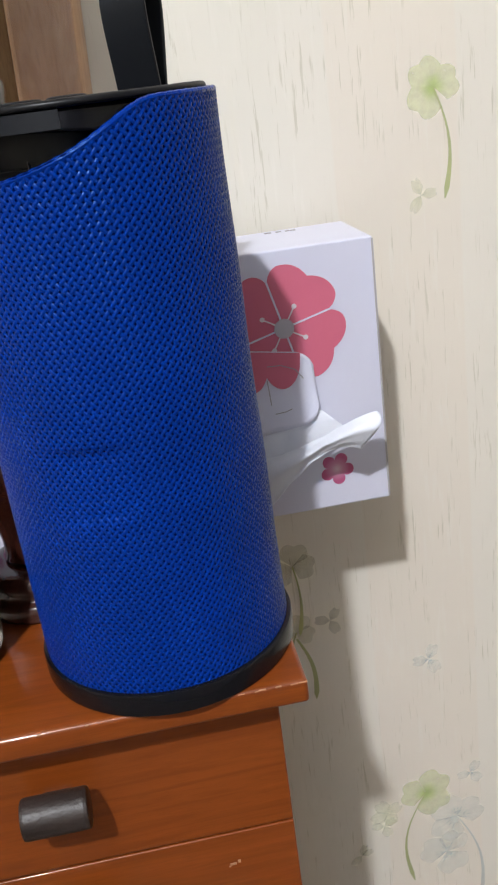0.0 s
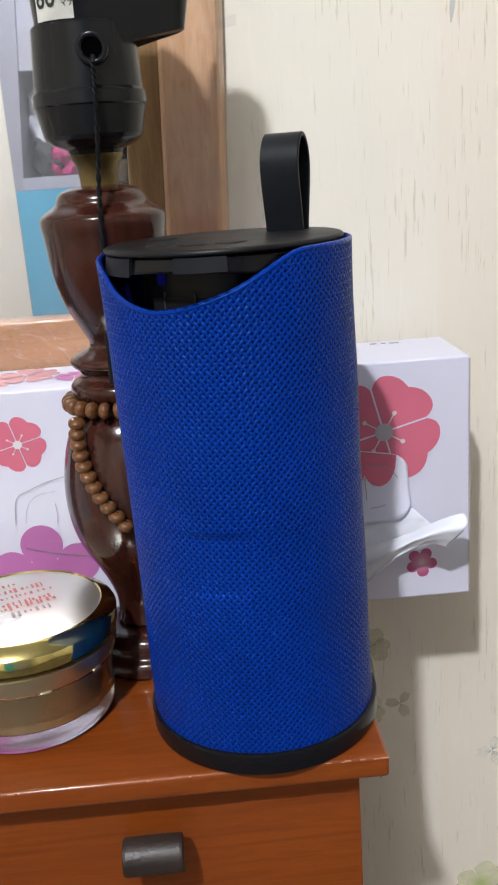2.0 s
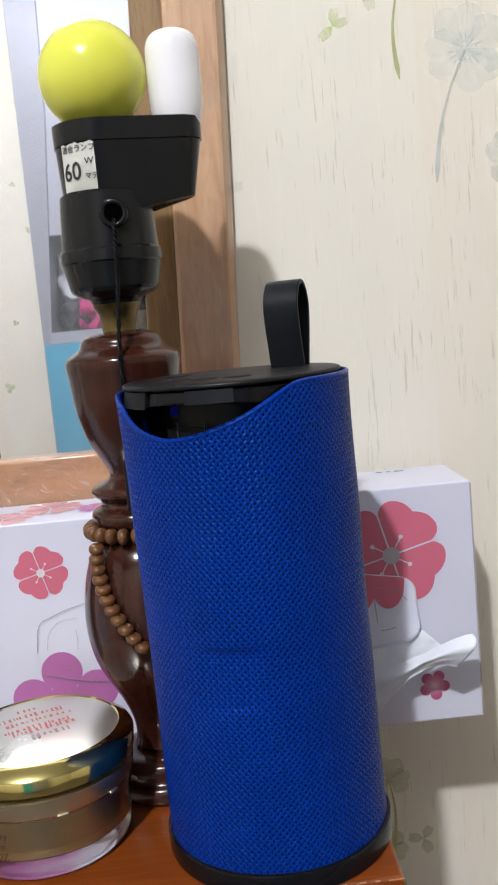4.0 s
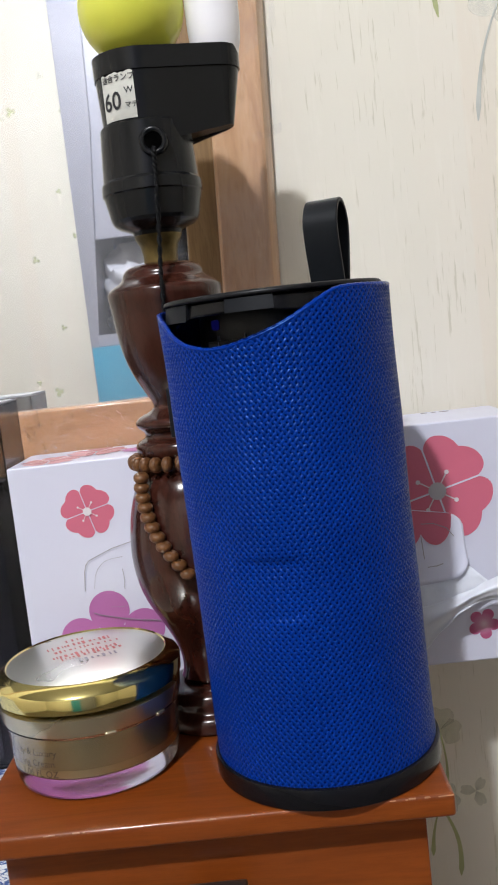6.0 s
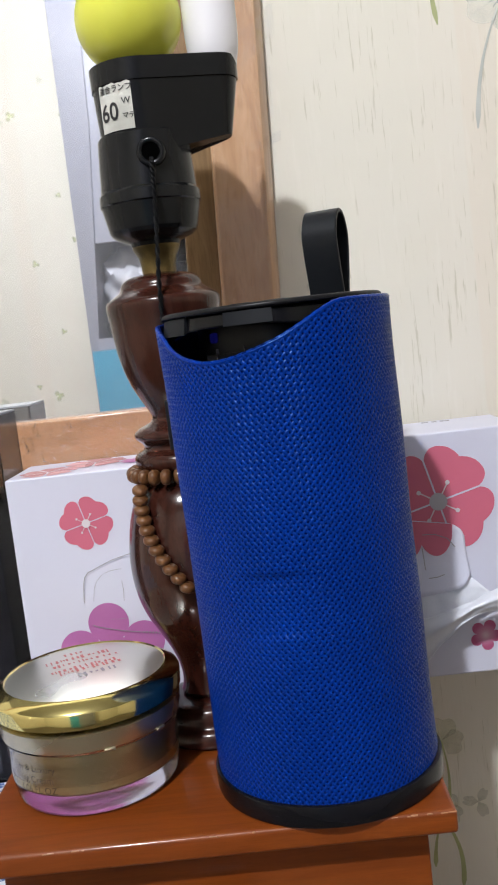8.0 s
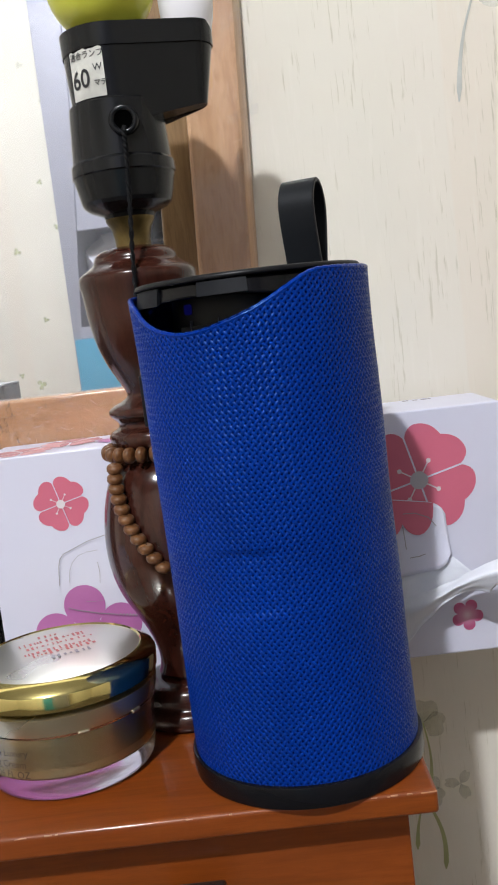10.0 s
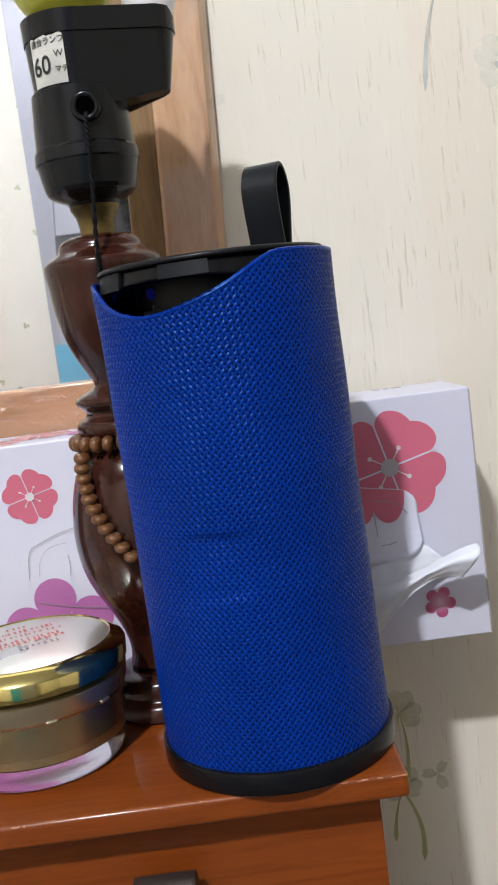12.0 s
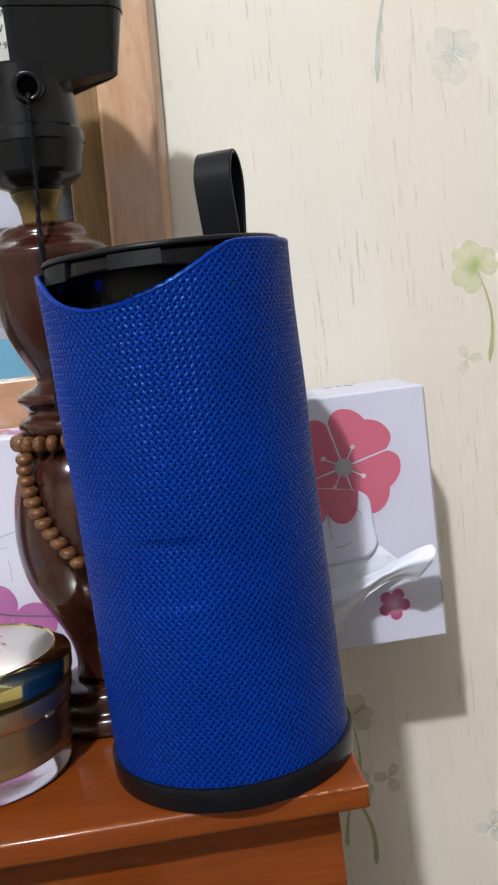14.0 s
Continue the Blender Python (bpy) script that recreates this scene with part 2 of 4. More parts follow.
M_CLOTH_DARK = varied("dark_cotton", (0.045, 0.045, 0.055), 0.9, 0.3, 60, 0.4)
M_CLOTH_PINK = varied("magenta_cotton", (0.45, 0.03, 0.16), 0.9, 0.2, 60, 0.4)
M_PACK = varied("black_coated_card", (0.020, 0.019, 0.026), 0.25, 0.3, 40, 0.05)
M_REFLECTION_EDGE_GREY = varied("blue_grey_reflection_and_edge", (0.085, 0.087, 0.11), 0.25, 0.12, 40, 0.05)
M_PACK_PINK = varied("rose_pink_foil", (0.62, 0.36, 0.42), 0.35, 0.1)
M_FROST = Mat("frosted_grey_plastic", (0.46, 0.47, 0.50), 0.32, Transmission_Weight=0.35, IOR=1.3).m
M_CLEAR = Mat("clear_plastic", (0.50, 0.50, 0.52), 0.14, Transmission_Weight=1.0, IOR=1.2).m


def tablecloth_material():
    m = Mat("blue_and_white_tablecloth", (0.75, 0.76, 0.8), 0.7)
    n = m.noise(m.coords(), 150, 2, 0.5, 1.6)
    n2 = m.noise(m.coords(), 48, 2, 0.5, 2.0)
    a = m.map(m.math("ABSOLUTE", m.math("SUBTRACT", n, 0.5)), 0.015, 0.05, 1.0, 0.0)
    b = m.map(n2, 0.56, 0.60, 0.0, 1.0)
    m.color(m.mix(m.math("MAXIMUM", a, b), (0.74, 0.76, 0.80), (0.05, 0.10, 0.30)))
    m.bump(m.noise(m.coords(), 1500, 2), 0.3, 0.0003)
    return m.m


def film_material(name, size, strength, gloss_share):
    """Thin clear film: it lets all through and adds crinkled gloss."""
    m = Mat(name, (1, 1, 1), 0.12)
    n = m.noise(m.coords(), size, 4, 0.55, 0.8)
    bump = m.node("ShaderNodeBump", Strength=strength, Distance=0.003)
    m.link(n, bump.inputs["Height"])
    gloss = m.node("ShaderNodeBsdfGlossy", Roughness=0.16)
    m.link(bump.outputs["Normal"], gloss.inputs["Normal"])
    fres = m.node("ShaderNodeFresnel", IOR=1.55)
    m.link(bump.outputs["Normal"], fres.inputs["Normal"])
    clear = m.node("ShaderNodeBsdfTransparent")
    mix = m.node("ShaderNodeMixShader")
    m.link(m.math("MULTIPLY", fres.outputs[0], gloss_share), mix.inputs[0])
    m.link(clear.outputs[0], mix.inputs[1])
    m.link(gloss.outputs[0], mix.inputs[2])
    m.link(mix.outputs[0], m.t.nodes["Material Output"].inputs["Surface"])
    return m.m


M_TABLECLOTH = tablecloth_material()
M_FILM = film_material("clear_wrapping_film", 45, 0.40, 1.7)
M_FILM_CRUMPLED = film_material("crumpled_wrapping_film", 220, 0.55, 2.0)


# ---- building blocks ----
def smooth(bm, angle=40):
    """Smooth shading, but for creases, flat prints and broad faces that meet narrow bevels."""
    flat_print = max((v.co.y for v in bm.verts), default=0) - min((v.co.y for v in bm.verts), default=0) < 1e-7
    for f in bm.faces:
        f.smooth = not flat_print
    for e in bm.edges:
        if len(e.link_faces) == 2:
            a, b = (f.calc_area() for f in e.link_faces)
            if e.calc_face_angle(0) > radians(angle) or max(a, b) > 14 * min(a, b) and len(bm.faces) < 400:
                e.smooth = False


def to_object(name, bm, material, crease=40):
    bmesh.ops.recalc_face_normals(bm, faces=bm.faces)
    smooth(bm, crease)
    me = bpy.data.meshes.new(name)
    bm.to_mesh(me)
    bm.free()
    me.materials.append(material)
    return new(name, me)


def part(name, bm, material, parent, label="", crease=40):
    """One mesh under a thing or a part, built in the thing's own coordinates."""
    ob = to_object(name, bm, material, crease)
    ob.parent = parent
    if label:
        ob["label"] = label
    return ob


def thing(name, at, label, category, group="", turn=0.0):
    ob = new(name)
    ob.empty_display_size = 0.02
    ob.matrix_basis = pose(*at, 0, 0, turn)
    return tagged(ob, label, category, group)


def box(size, at, bevel=0.0, segments=4, bm=None):
    """A box of that size with its middle at that place."""
    own = bmesh.new()
    bmesh.ops.create_cube(own, size=1.0)
    bmesh.ops.scale(own, vec=size, verts=own.verts)
    if bevel:
        bmesh.ops.bevel(own, geom=list(own.edges), offset=bevel, segments=segments, affect="EDGES", profile=0.6)
    bmesh.ops.translate(own, vec=at, verts=own.verts)
    return own if bm is None else merge(bm, own)


def merge(bm, other):
    me = bpy.data.meshes.new("merge")
    other.to_mesh(me)
    other.free()
    bm.from_mesh(me)
    bpy.data.meshes.remove(me)
    return bm


def span(x0, x1, y0, y1, z0, z1, bevel=0.0):
    return box((x1 - x0, y1 - y0, z1 - z0), ((x0 + x1) / 2, (y0 + y1) / 2, (z0 + z1) / 2), bevel)


def rounded_profile(points, steps=4):
    """Softens a polyline of (radius, height) by corner cutting."""
    for _ in range(2 if steps > 2 else 1):
        out = [points[0]]
        for a, b in zip(points, points[1:]):
            out.append((a[0] * 0.75 + b[0] * 0.25, a[1] * 0.75 + b[1] * 0.25))
            out.append((a[0] * 0.25 + b[0] * 0.75, a[1] * 0.25 + b[1] * 0.75))
        out.append(points[-1])
        points = out
    return points


def lathe(profile, segments=64, at=(0, 0, 0)):
    bm = bmesh.new()
    rings = []
    for r, z in profile:
        if r < 1e-6:
            rings.append([bm.verts.new((at[0], at[1], at[2] + z))])
        else:
            rings.append([bm.verts.new((at[0] + r * math.cos(a), at[1] + r * math.sin(a), at[2] + z)) for a in (2 * math.pi * i / segments for i in range(segments))])
    for a, b in zip(rings, rings[1:]):
        for i in range(segments):
            j = (i + 1) % segments
            if len(a) == 1 and len(b) > 1:
                bm.faces.new((a[0], b[i], b[j]))
            elif len(b) == 1 and len(a) > 1:
                bm.faces.new((a[i], b[0], a[j]))
            elif len(a) > 1:
                bm.faces.new((a[i], b[i], b[j], a[j]))
    return bm


def tube(points, radius, segments=10):
    """A round tube along points; radius a number or one for each point."""
    bm = bmesh.new()
    pts = [Vector(p) for p in points]
    rad = radius if isinstance(radius, (list, tuple)) else [radius] * len(pts)
    rings = []
    side = None
    for i, p in enumerate(pts):
        d = (pts[min(i + 1, len(pts) - 1)] - pts[max(i - 1, 0)]).normalized()
        if side is None:
            side = d.orthogonal().normalized()
        side = (side - d * side.dot(d)).normalized()
        up = d.cross(side)
        rings.append([bm.verts.new(p + rad[i] * (math.cos(a) * side + math.sin(a) * up)) for a in (2 * math.pi * k / segments for k in range(segments))])
    for a, b in zip(rings, rings[1:]):
        for i in range(segments):
            j = (i + 1) % segments
            bm.faces.new((a[i], a[j], b[j], b[i]))
    bm.faces.new(rings[0][::-1])
    bm.faces.new(rings[-1])
    return bm


def prism(outline, y0, y1, bevel=0.0):
    """An outline in x and z, made solid from y0 to y1."""
    bm = bmesh.new()
    f = bm.faces.new([bm.verts.new((x, y0, z)) for x, z in outline])
    ext = bmesh.ops.extrude_face_region(bm, geom=[f])
    bmesh.ops.translate(bm, vec=(0, y1 - y0, 0), verts=[v for v in ext["geom"] if isinstance(v, bmesh.types.BMVert)])
    bmesh.ops.recalc_face_normals(bm, faces=bm.faces)
    if bevel:
        bmesh.ops.bevel(bm, geom=list(bm.edges), offset=bevel, segments=2, affect="EDGES", profile=0.6)
    return bm


def grid(nu, nv, fn):
    bm = bmesh.new()
    rows = [[bm.verts.new(fn(i / nu, j / nv)) for i in range(nu + 1)] for j in range(nv + 1)]
    for j in range(nv):
        for i in range(nu):
            bm.faces.new((rows[j][i], rows[j][i + 1], rows[j + 1][i + 1], rows[j + 1][i]))
    return bm


def lettering(text, size, bold=0.0):
    """Text as a flat mesh in x and z, its left end at the origin."""
    cu = bpy.data.curves.new("lettering", "FONT")
    cu.body, cu.size, cu.resolution_u, cu.offset = text, size, 3, bold
    ob = bpy.data.objects.new("lettering", cu)
    scene.collection.objects.link(ob)
    me = bpy.data.meshes.new_from_object(ob.evaluated_get(bpy.context.evaluated_depsgraph_get()))
    bm = bmesh.new()
    bm.from_mesh(me)
    bpy.data.objects.remove(ob)
    bpy.data.meshes.remove(me)
    bpy.data.curves.remove(cu)
    for v in bm.verts:
        v.co = Vector((v.co.x, 0, v.co.y))
    return bm


def wrap(bm, radius, start, z):
    """Bends a flat mesh in x and z round an upright drum; x = 0 goes to that angle."""
    for v in bm.verts:
        a = start + v.co.x / radius
        v.co = Vector((radius * math.cos(a), radius * math.sin(a), z + v.co.z))
    return bm


# ---- the room ----
WALL_Y = 0.402
# unseen side walls stand far out to weaken the bounced light
ROOM = (-2.4, 2.4, -2.40, WALL_Y)
CEIL_Z = 2.5


def structure(name, bm, material, label):
    return tagged(to_object(name, bm, material), label, kind="structure")


wall_north = structure("wall_north", span(ROOM[0] - 0.1, ROOM[1] + 0.1, WALL_Y, WALL_Y + 0.1, 0, CEIL_Z), M_WALL, "cream wallpapered wall with streaks and clover prints")
wall_south = structure("wall_south", span(ROOM[0] - 0.1, ROOM[1] + 0.1, ROOM[2] - 0.1, ROOM[2], 0, CEIL_Z), M_WALL, "cream wallpapered wall opposite the mirror")
structure("wall_west", span(ROOM[0] - 0.1, ROOM[0], ROOM[2], WALL_Y, 0, CEIL_Z), M_WALL, "plain unseen cream wallpapered side wall, set wide to cut bounced light")
structure("wall_east", span(ROOM[1], ROOM[1] + 0.1, ROOM[2], WALL_Y, 0, CEIL_Z), M_WALL, "plain unseen cream wallpapered side wall, set wide to cut bounced light")
structure("floor", span(ROOM[0] - 0.1, ROOM[1] + 0.1, ROOM[2] - 0.1, WALL_Y + 0.1, -0.1, 0), M_FLOOR, "plain unseen tiled floor of the room, darkened to cut bounced light")
structure("ceiling", span(ROOM[0] - 0.1, ROOM[1] + 0.1, ROOM[2] - 0.1, WALL_Y + 0.1, CEIL_Z, CEIL_Z + 0.1), M_CEIL, "plain unseen ceiling of the room, greyed to cut bounced light")


# clover prints on the wallpaper
def leaf_outline(cx, cz, angle, length, width, notch=0.12):
    """A rounded clover leaflet that grows from (cx, cz) along the angle."""
    pts = []
    n = 22
    for i in range(n + 1):
        s = -1 + 2 * i / n
        half = abs(s)
        along = length * (1 - notch * max(0, 1 - half * 3.2) - 0.62 * half ** 2.6)
        across = width * math.sin(s * math.pi / 2)
        pts.append((along, across))
    ca, sa = math.cos(angle), math.sin(angle)
    return [(cx, cz)] + [(cx + a * ca - b * sa, cz + a * sa + b * ca) for a, b in pts]


def flat(outline, y, fan=False):
    """A flat print; fan: triangles from the outline's first point."""
    bm = bmesh.new()
    vs = [bm.verts.new((x, y, z)) for x, z in outline]
    if fan:
        for a, b in zip(vs[1:], vs[2:]):
            bm.faces.new((vs[0], a, b))
    else:
        bm.faces.new(vs)
    return bm


PRINTS = [0]


def leaflet(at, y, turn, size, width, material, wall, notch=0.12):
    """One leaflet of unit size, placed and scaled, so that its ink spreads from its foot."""
    ob = part("leaf_print", flat(leaf_outline(0, 0, radians(turn), 1.0, width, notch), 0.0, True), material, wall)
    ob.matrix_basis = Matrix.Translation((at[0], y, at[1])) @ Matrix.Diagonal((size, 1, size, 1))
    ob.visible_shadow = False


def stem_print(points, widths, material):
    """A tapered strip along points."""
    PRINTS[0] += 1
    bm = bmesh.new()
    rows = []
    for i, (x, z) in enumerate(points):
        ax, az = points[max(0, i - 1)]
        bx, bz = points[min(len(points) - 1, i + 1)]
        l = math.hypot(bx - ax, bz - az)
        nx, nz = -(bz - az) / l * widths[i], (bx - ax) / l * widths[i]
        y = WALL_Y - 0.00005 - 0.000017 * (PRINTS[0] % 23)
        rows.append((bm.verts.new((x + nx, y, z + nz)), bm.verts.new((x - nx, y, z - nz))))
    for a, b in zip(rows, rows[1:]):
        bm.faces.new((a[0], a[1], b[1], b[0]))
    part("stem_print", bm, material, wall_north)


def bend(a, b, bow, n=10):
    dx, dz = b[0] - a[0], b[1] - a[1]
    return [(a[0] + dx * t - dz * bow * math.sin(math.pi * t), a[1] + dz * t + dx * bow * math.sin(math.pi * t)) for t in (i / n for i in range(n + 1))]


def clover(at, size, turns, foot=None, bow=0.1, leaf=None, stem=None, width=0.55):
    leaf, stem = leaf or M_LEAF, stem or M_STEM
    if foot:
        pts = bend(at, foot, bow)
        stem_print(pts, [0.0004 + 0.0011 * (i / 10) ** 2.2 if i < 10 else 0.0003 for i in range(11)], stem)
    for k, t in enumerate(turns):
        PRINTS[0] += 1
        leaflet(at, WALL_Y - 0.00005 - 0.000017 * (PRINTS[0] % 23), t, size * (1.0, 0.93, 1.05, 0.97)[k], width, leaf, wall_north)


clover((0.1442, 1.0590), 0.0128, (122, 14, 232), (0.1476, 1.0115), 0.10, width=0.60)
clover((0.1365, 1.0143), 0.0082, (112, 6, 238), width=0.30, leaf=M_LEAF_PALE)
clover((0.1219, 0.6745), 0.0165, (52, 170, 300), (0.1120, 0.6082), -0.13, width=0.60)
clover((0.0980, 0.6655), 0.0105, (120, 30, 205, 290), leaf=M_LEAF_PALE, width=0.42)
clover((0.0955, 0.6560), 0.0085, (30, 170, 290), leaf=M_LEAF_PALE, width=0.36)
clover((0.0804, 0.6374), 0.0085, (70, 20, 225), leaf=M_LEAF_PALE, width=0.30)
clover((0.0590, 0.8395), 0.0130, (80, -12, 205), (0.0590, 0.7980), 0.06, leaf=M_LEAF_PALE, width=0.58)
clover((0.0572, 0.8000), 0.0110, (70, -25, 200), (0.0500, 0.7690), -0.05, leaf=M_LEAF_PALE, width=0.55)
clover((0.0758, 0.8035), 0.0088, (168, 58, 292), leaf=M_LEAF_PALE, width=0.32)
stem_print(bend((0.0570, 0.7960), (0.0640, 0.7560), 0.09), [0.0006 + 0.0009 * (i / 10) if i < 10 else 0.0003 for i in range(11)], M_STEM)
clover((0.0945, 1.2500), 0.0125, (115, 20, 200), (0.0896, 1.1990), -0.08)
clover((0.0588, 1.2258), 0.0085, (82, 18, 222), width=0.27)
clover((0.0760, 1.2400), 0.0085, (30, 160, 285), leaf=M_LEAF_PALE, width=0.32)
clover((0.1222, 1.2105), 0.0215, (100, 190, 10, 300), (0.1048, 1.1487), -0.06, leaf=M_LEAF_GREY, stem=M_STEM_GREY, width=0.60)
clover((0.1425, 1.1585), 0.0135, (138, 30, 252), leaf=M_LEAF_GREY, width=0.60)
clover((0.1280, 0.7668), 0.0100, (70, 180, 300), leaf=M_LEAF_GREY, width=0.35)
clover((0.1400, 0.6520), 0.0185, (130, 20, 235), (0.1540, 0.5850), 0.10, leaf=M_LEAF_GREY, stem=M_STEM_GREY)
clover((0.1330, 0.6260), 0.0175, (160, 60, 290), leaf=M_LEAF_GREY)
clover((0.1495, 0.6826), 0.0090, (60, 190, 310), leaf=M_LEAF_GREY, width=0.35)

random.seed(5)
for k in range(34):
    spot = random.uniform(-1.5, -0.60), random.uniform(0.75, 2.1)
    turn, size = random.uniform(0, 360), random.uniform(0.010, 0.020)
    for n, t in enumerate((0, 105, 220)):
        leaflet(spot, ROOM[2] + 0.0003 + 0.0001 * n, turn + t, size, 0.42, M_LEAF if k % 3 else M_LEAF_PALE, wall_south)


# ---- dressing table: drawer pedestal and the lower leaf beside it ----
X0, X1, YF = -0.1225, 0.0262, 0.240
pedestal = thing("drawer_pedestal", (0, 0, 0), "orange varnished wooden drawer pedestal with a small scratch", "cabinet")
part("body", span(X0, X1, YF + 0.004, 0.400, 0.0, 0.8917, 0.0008), M_CABINET, pedestal)
part("top", span(-0.1315, 0.0345, 0.2285, 0.4005, 0.8918, 0.9000, 0.0016), M_CABINET, pedestal, "glossy overhanging wooden top board")
JOINT = 0.8361


def drawer(z0, z1):
    d = part("drawer", span(X0 + 0.0004, X1 - 0.0004, YF, YF + 0.012, z0 + 0.0004, z1 - 0.0004, 0.0007), M_CABINET, pedestal)
    zc = z0 + 0.0328
    # a short roller lying across the front, with worn rims
    prof = [(0, -0.0104), (0.0058, -0.0104), (0.0063, -0.0101), (0.0065, -0.0092), (0.0065, 0.0092), (0.0063, 0.0101), (0.0058, 0.0104), (0, 0.0104)]
    knob = lathe(prof, 40)
    bmesh.ops.rotate(knob, cent=(0, 0, 0), matrix=Matrix.Rotation(radians(90), 3, "Y"), verts=knob.verts)
    bmesh.ops.translate(knob, vec=(-0.0483, 0.2295, zc), verts=knob.verts)
    part("knob", knob, M_KNOB, d, "dark brown horizontal roller knob")
    part("knob_neck", box((0.010, 0.0100, 0.0055), (-0.0483, 0.2358, zc - 0.0030), 0.0008), M_KNOB, d)


drawer(JOINT, 0.8890)
drawer(0.7860, JOINT)
part("front_panel", span(X0 + 0.0004, X1 - 0.0004, YF, YF + 0.004, 0.002, 0.7855, 0.0007), M_CABINET, pedestal)
for cx, cz, w, h in ((0.0030, 0.8222, 0.0022, 0.0010), (0.0052, 0.8229, 0.0010, 0.0013), (0.0018, 0.8214, 0.0007, 0.0007)):
    part("chip", box((w, 0.0003, h), (cx, YF - 0.0001, cz), 0.0001, 1), M_CHIP_GLINT, pedestal, "pale chip in the varnish")
# pale slivers paint the front edge's broken highlight along with its worn varnish
random.seed(21)
for k in range(16):
    cx = random.uniform(-0.128, 0.034) if k < 8 else random.uniform(0.018, 0.0342)
    part("worn_spot", box((random.uniform(0.0008, 0.0030), 0.0006, random.uniform(0.0003, 0.0006)), (cx, 0.2289, 0.8995 - random.uniform(0, 0.0003)), 0.0001, 1), M_CHIP_GLINT, pedestal, "pale sliver for worn varnish and highlight on the front edge")

leaf = thing("side_table", (0, 0, 0), "orange varnished wooden table leaf under a patterned cloth", "table")
part("tabletop", span(-0.75, -0.1235, 0.215, 0.400, 0.842, 0.864, 0.001), M_CABINET, leaf)
part("side_panel", span(-0.75, -0.73, 0.225, 0.400, 0.0, 0.842, 0.001), M_CABINET, leaf)
cloth = tagged(to_object("tablecloth", grid(60, 16, lambda u, v: (-0.74 + 0.6160 * u, 0.214 + 0.184 * v, 0.8655 + 0.0006 * math.sin(37 * u) * math.sin(11 * v))), M_TABLECLOTH), "blue and white patterned tablecloth lying on the table", "tablecloth")
cloth.modifiers.new("thickness", "SOLIDIFY").thickness = 0.0012


# ---- the mirror in its film-wrapped frame ----
mirror = thing("mirror", (0, 0.3892, 1.0), "mirror in a film-wrapped light brown wooden frame", "mirror")
MY0, MY1 = 0.0, 0.0125
FX0, FX1, FZ0, FZ1 = -0.62, 0.0030, 0.001, 0.62
RW, SW, IN = 0.0325, 0.029, 0.0145


def lean(z):
    """The right-hand stile stands a little out of true."""
    return 0.042 * (z - 0.14)


stile = part("right_stile", prism([(FX1 - SW + lean(FZ0), FZ0), (FX1 + lean(FZ0), FZ0), (FX1 + lean(FZ1), FZ1), (FX1 - SW + lean(FZ1), FZ1)], MY0, MY1, 0.0018), M_FRAME, mirror)
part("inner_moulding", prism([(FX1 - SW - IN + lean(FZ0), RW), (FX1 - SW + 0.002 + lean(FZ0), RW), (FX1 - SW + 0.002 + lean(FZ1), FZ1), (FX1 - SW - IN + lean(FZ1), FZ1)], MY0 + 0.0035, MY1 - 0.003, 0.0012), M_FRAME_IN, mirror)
part("bottom_rail", span(FX0, FX1 - SW - 0.0002, MY0, MY1, FZ0, RW, 0.0018), M_RAIL, mirror)
part("left_stile", span(FX0, FX0 + SW, MY0 + 0.0003, MY1, RW + 0.0004, FZ1, 0.0018), M_FRAME, mirror)
part("top_rail", span(FX0, FX1 + 0.02, MY0 + 0.0003, MY1, FZ1 + 0.0004, FZ1 + RW, 0.0018), M_RAIL, mirror)
part("backing", span(FX0 + 0.002, FX1 - 0.03, 0.0108, 0.0124, 0.03, FZ1, 0), M_CABINET_GAP, mirror)
part("mirror_glass", span(FX0 + SW, FX1 - SW + 0.01, 0.0080, 0.0105, 0.03, FZ1, 0), M_MIRROR, mirror, "silvered mirror glass")


def film(u, v):
    z = 0.0 + 0.62 * v
    x = FX1 + lean(z) - SW + 0.001 + (SW - 0.0050) * u
    wave = 0.0008 * noise.noise(Vector((x * 140, z * 60, 3))) + 0.0004 * noise.noise(Vector((x * 400, z * 200, 1)))
    return (x, -0.0012 + wave, z)


part("stile_film", grid(14, 150, film), M_FILM, mirror, "clear crinkled wrapping film").visible_shadow = False


def rail_film(u, v):
    x = FX0 + 0.003 + (FX1 - SW - FX0 - 0.004) * u
    wave = 0.0009 * noise.noise(Vector((x * 90, v * 4, 7))) + 0.0005 * noise.noise(Vector((x * 320, v * 9, 2)))
    return (x, -0.0014 + wave, FZ0 + 0.001 + (RW - 0.001) * v)


part("rail_film", grid(200, 10, rail_film), M_FILM_CRUMPLED, mirror, "clear crinkled wrapping film").visible_shadow = False
# the outer side of the stile slopes back to the wall
for v in stile.data.vertices:
    if v.co.x > FX1 - SW / 2 + lean(v.co.z):
        v.co.x += 0.0005 - 0.0040 * (1 - (v.co.y - MY0) / (MY1 - MY0))
# loose flaps of film that stick out at the outer edge
for z, w, h in ((0.1880, 0.0075, 0.014), (0.1480, 0.0070, 0.004)):
    part("film_flap", grid(8, 6, lambda u, v: (FX1 + lean(z) - 0.010 + (w + 0.008) * u, -0.0022 - 0.003 * u * v + 0.001 * math.sin(5 * u), z + h * (v + 0.75 * u))), M_FILM, mirror, "loose flap of clear film").visible_shadow = False


# ---- tissue box lying on its long side ----
BX0, BX1, BY0, BY1, BZ0, BZ1 = -0.1318, 0.0955, 0.3405, 0.3865, 0.9, 1.0108
tissue_box = thing("tissue_box", (0, BY0, 0.9), "opened white tissue box with pink flower prints", "tissue box")
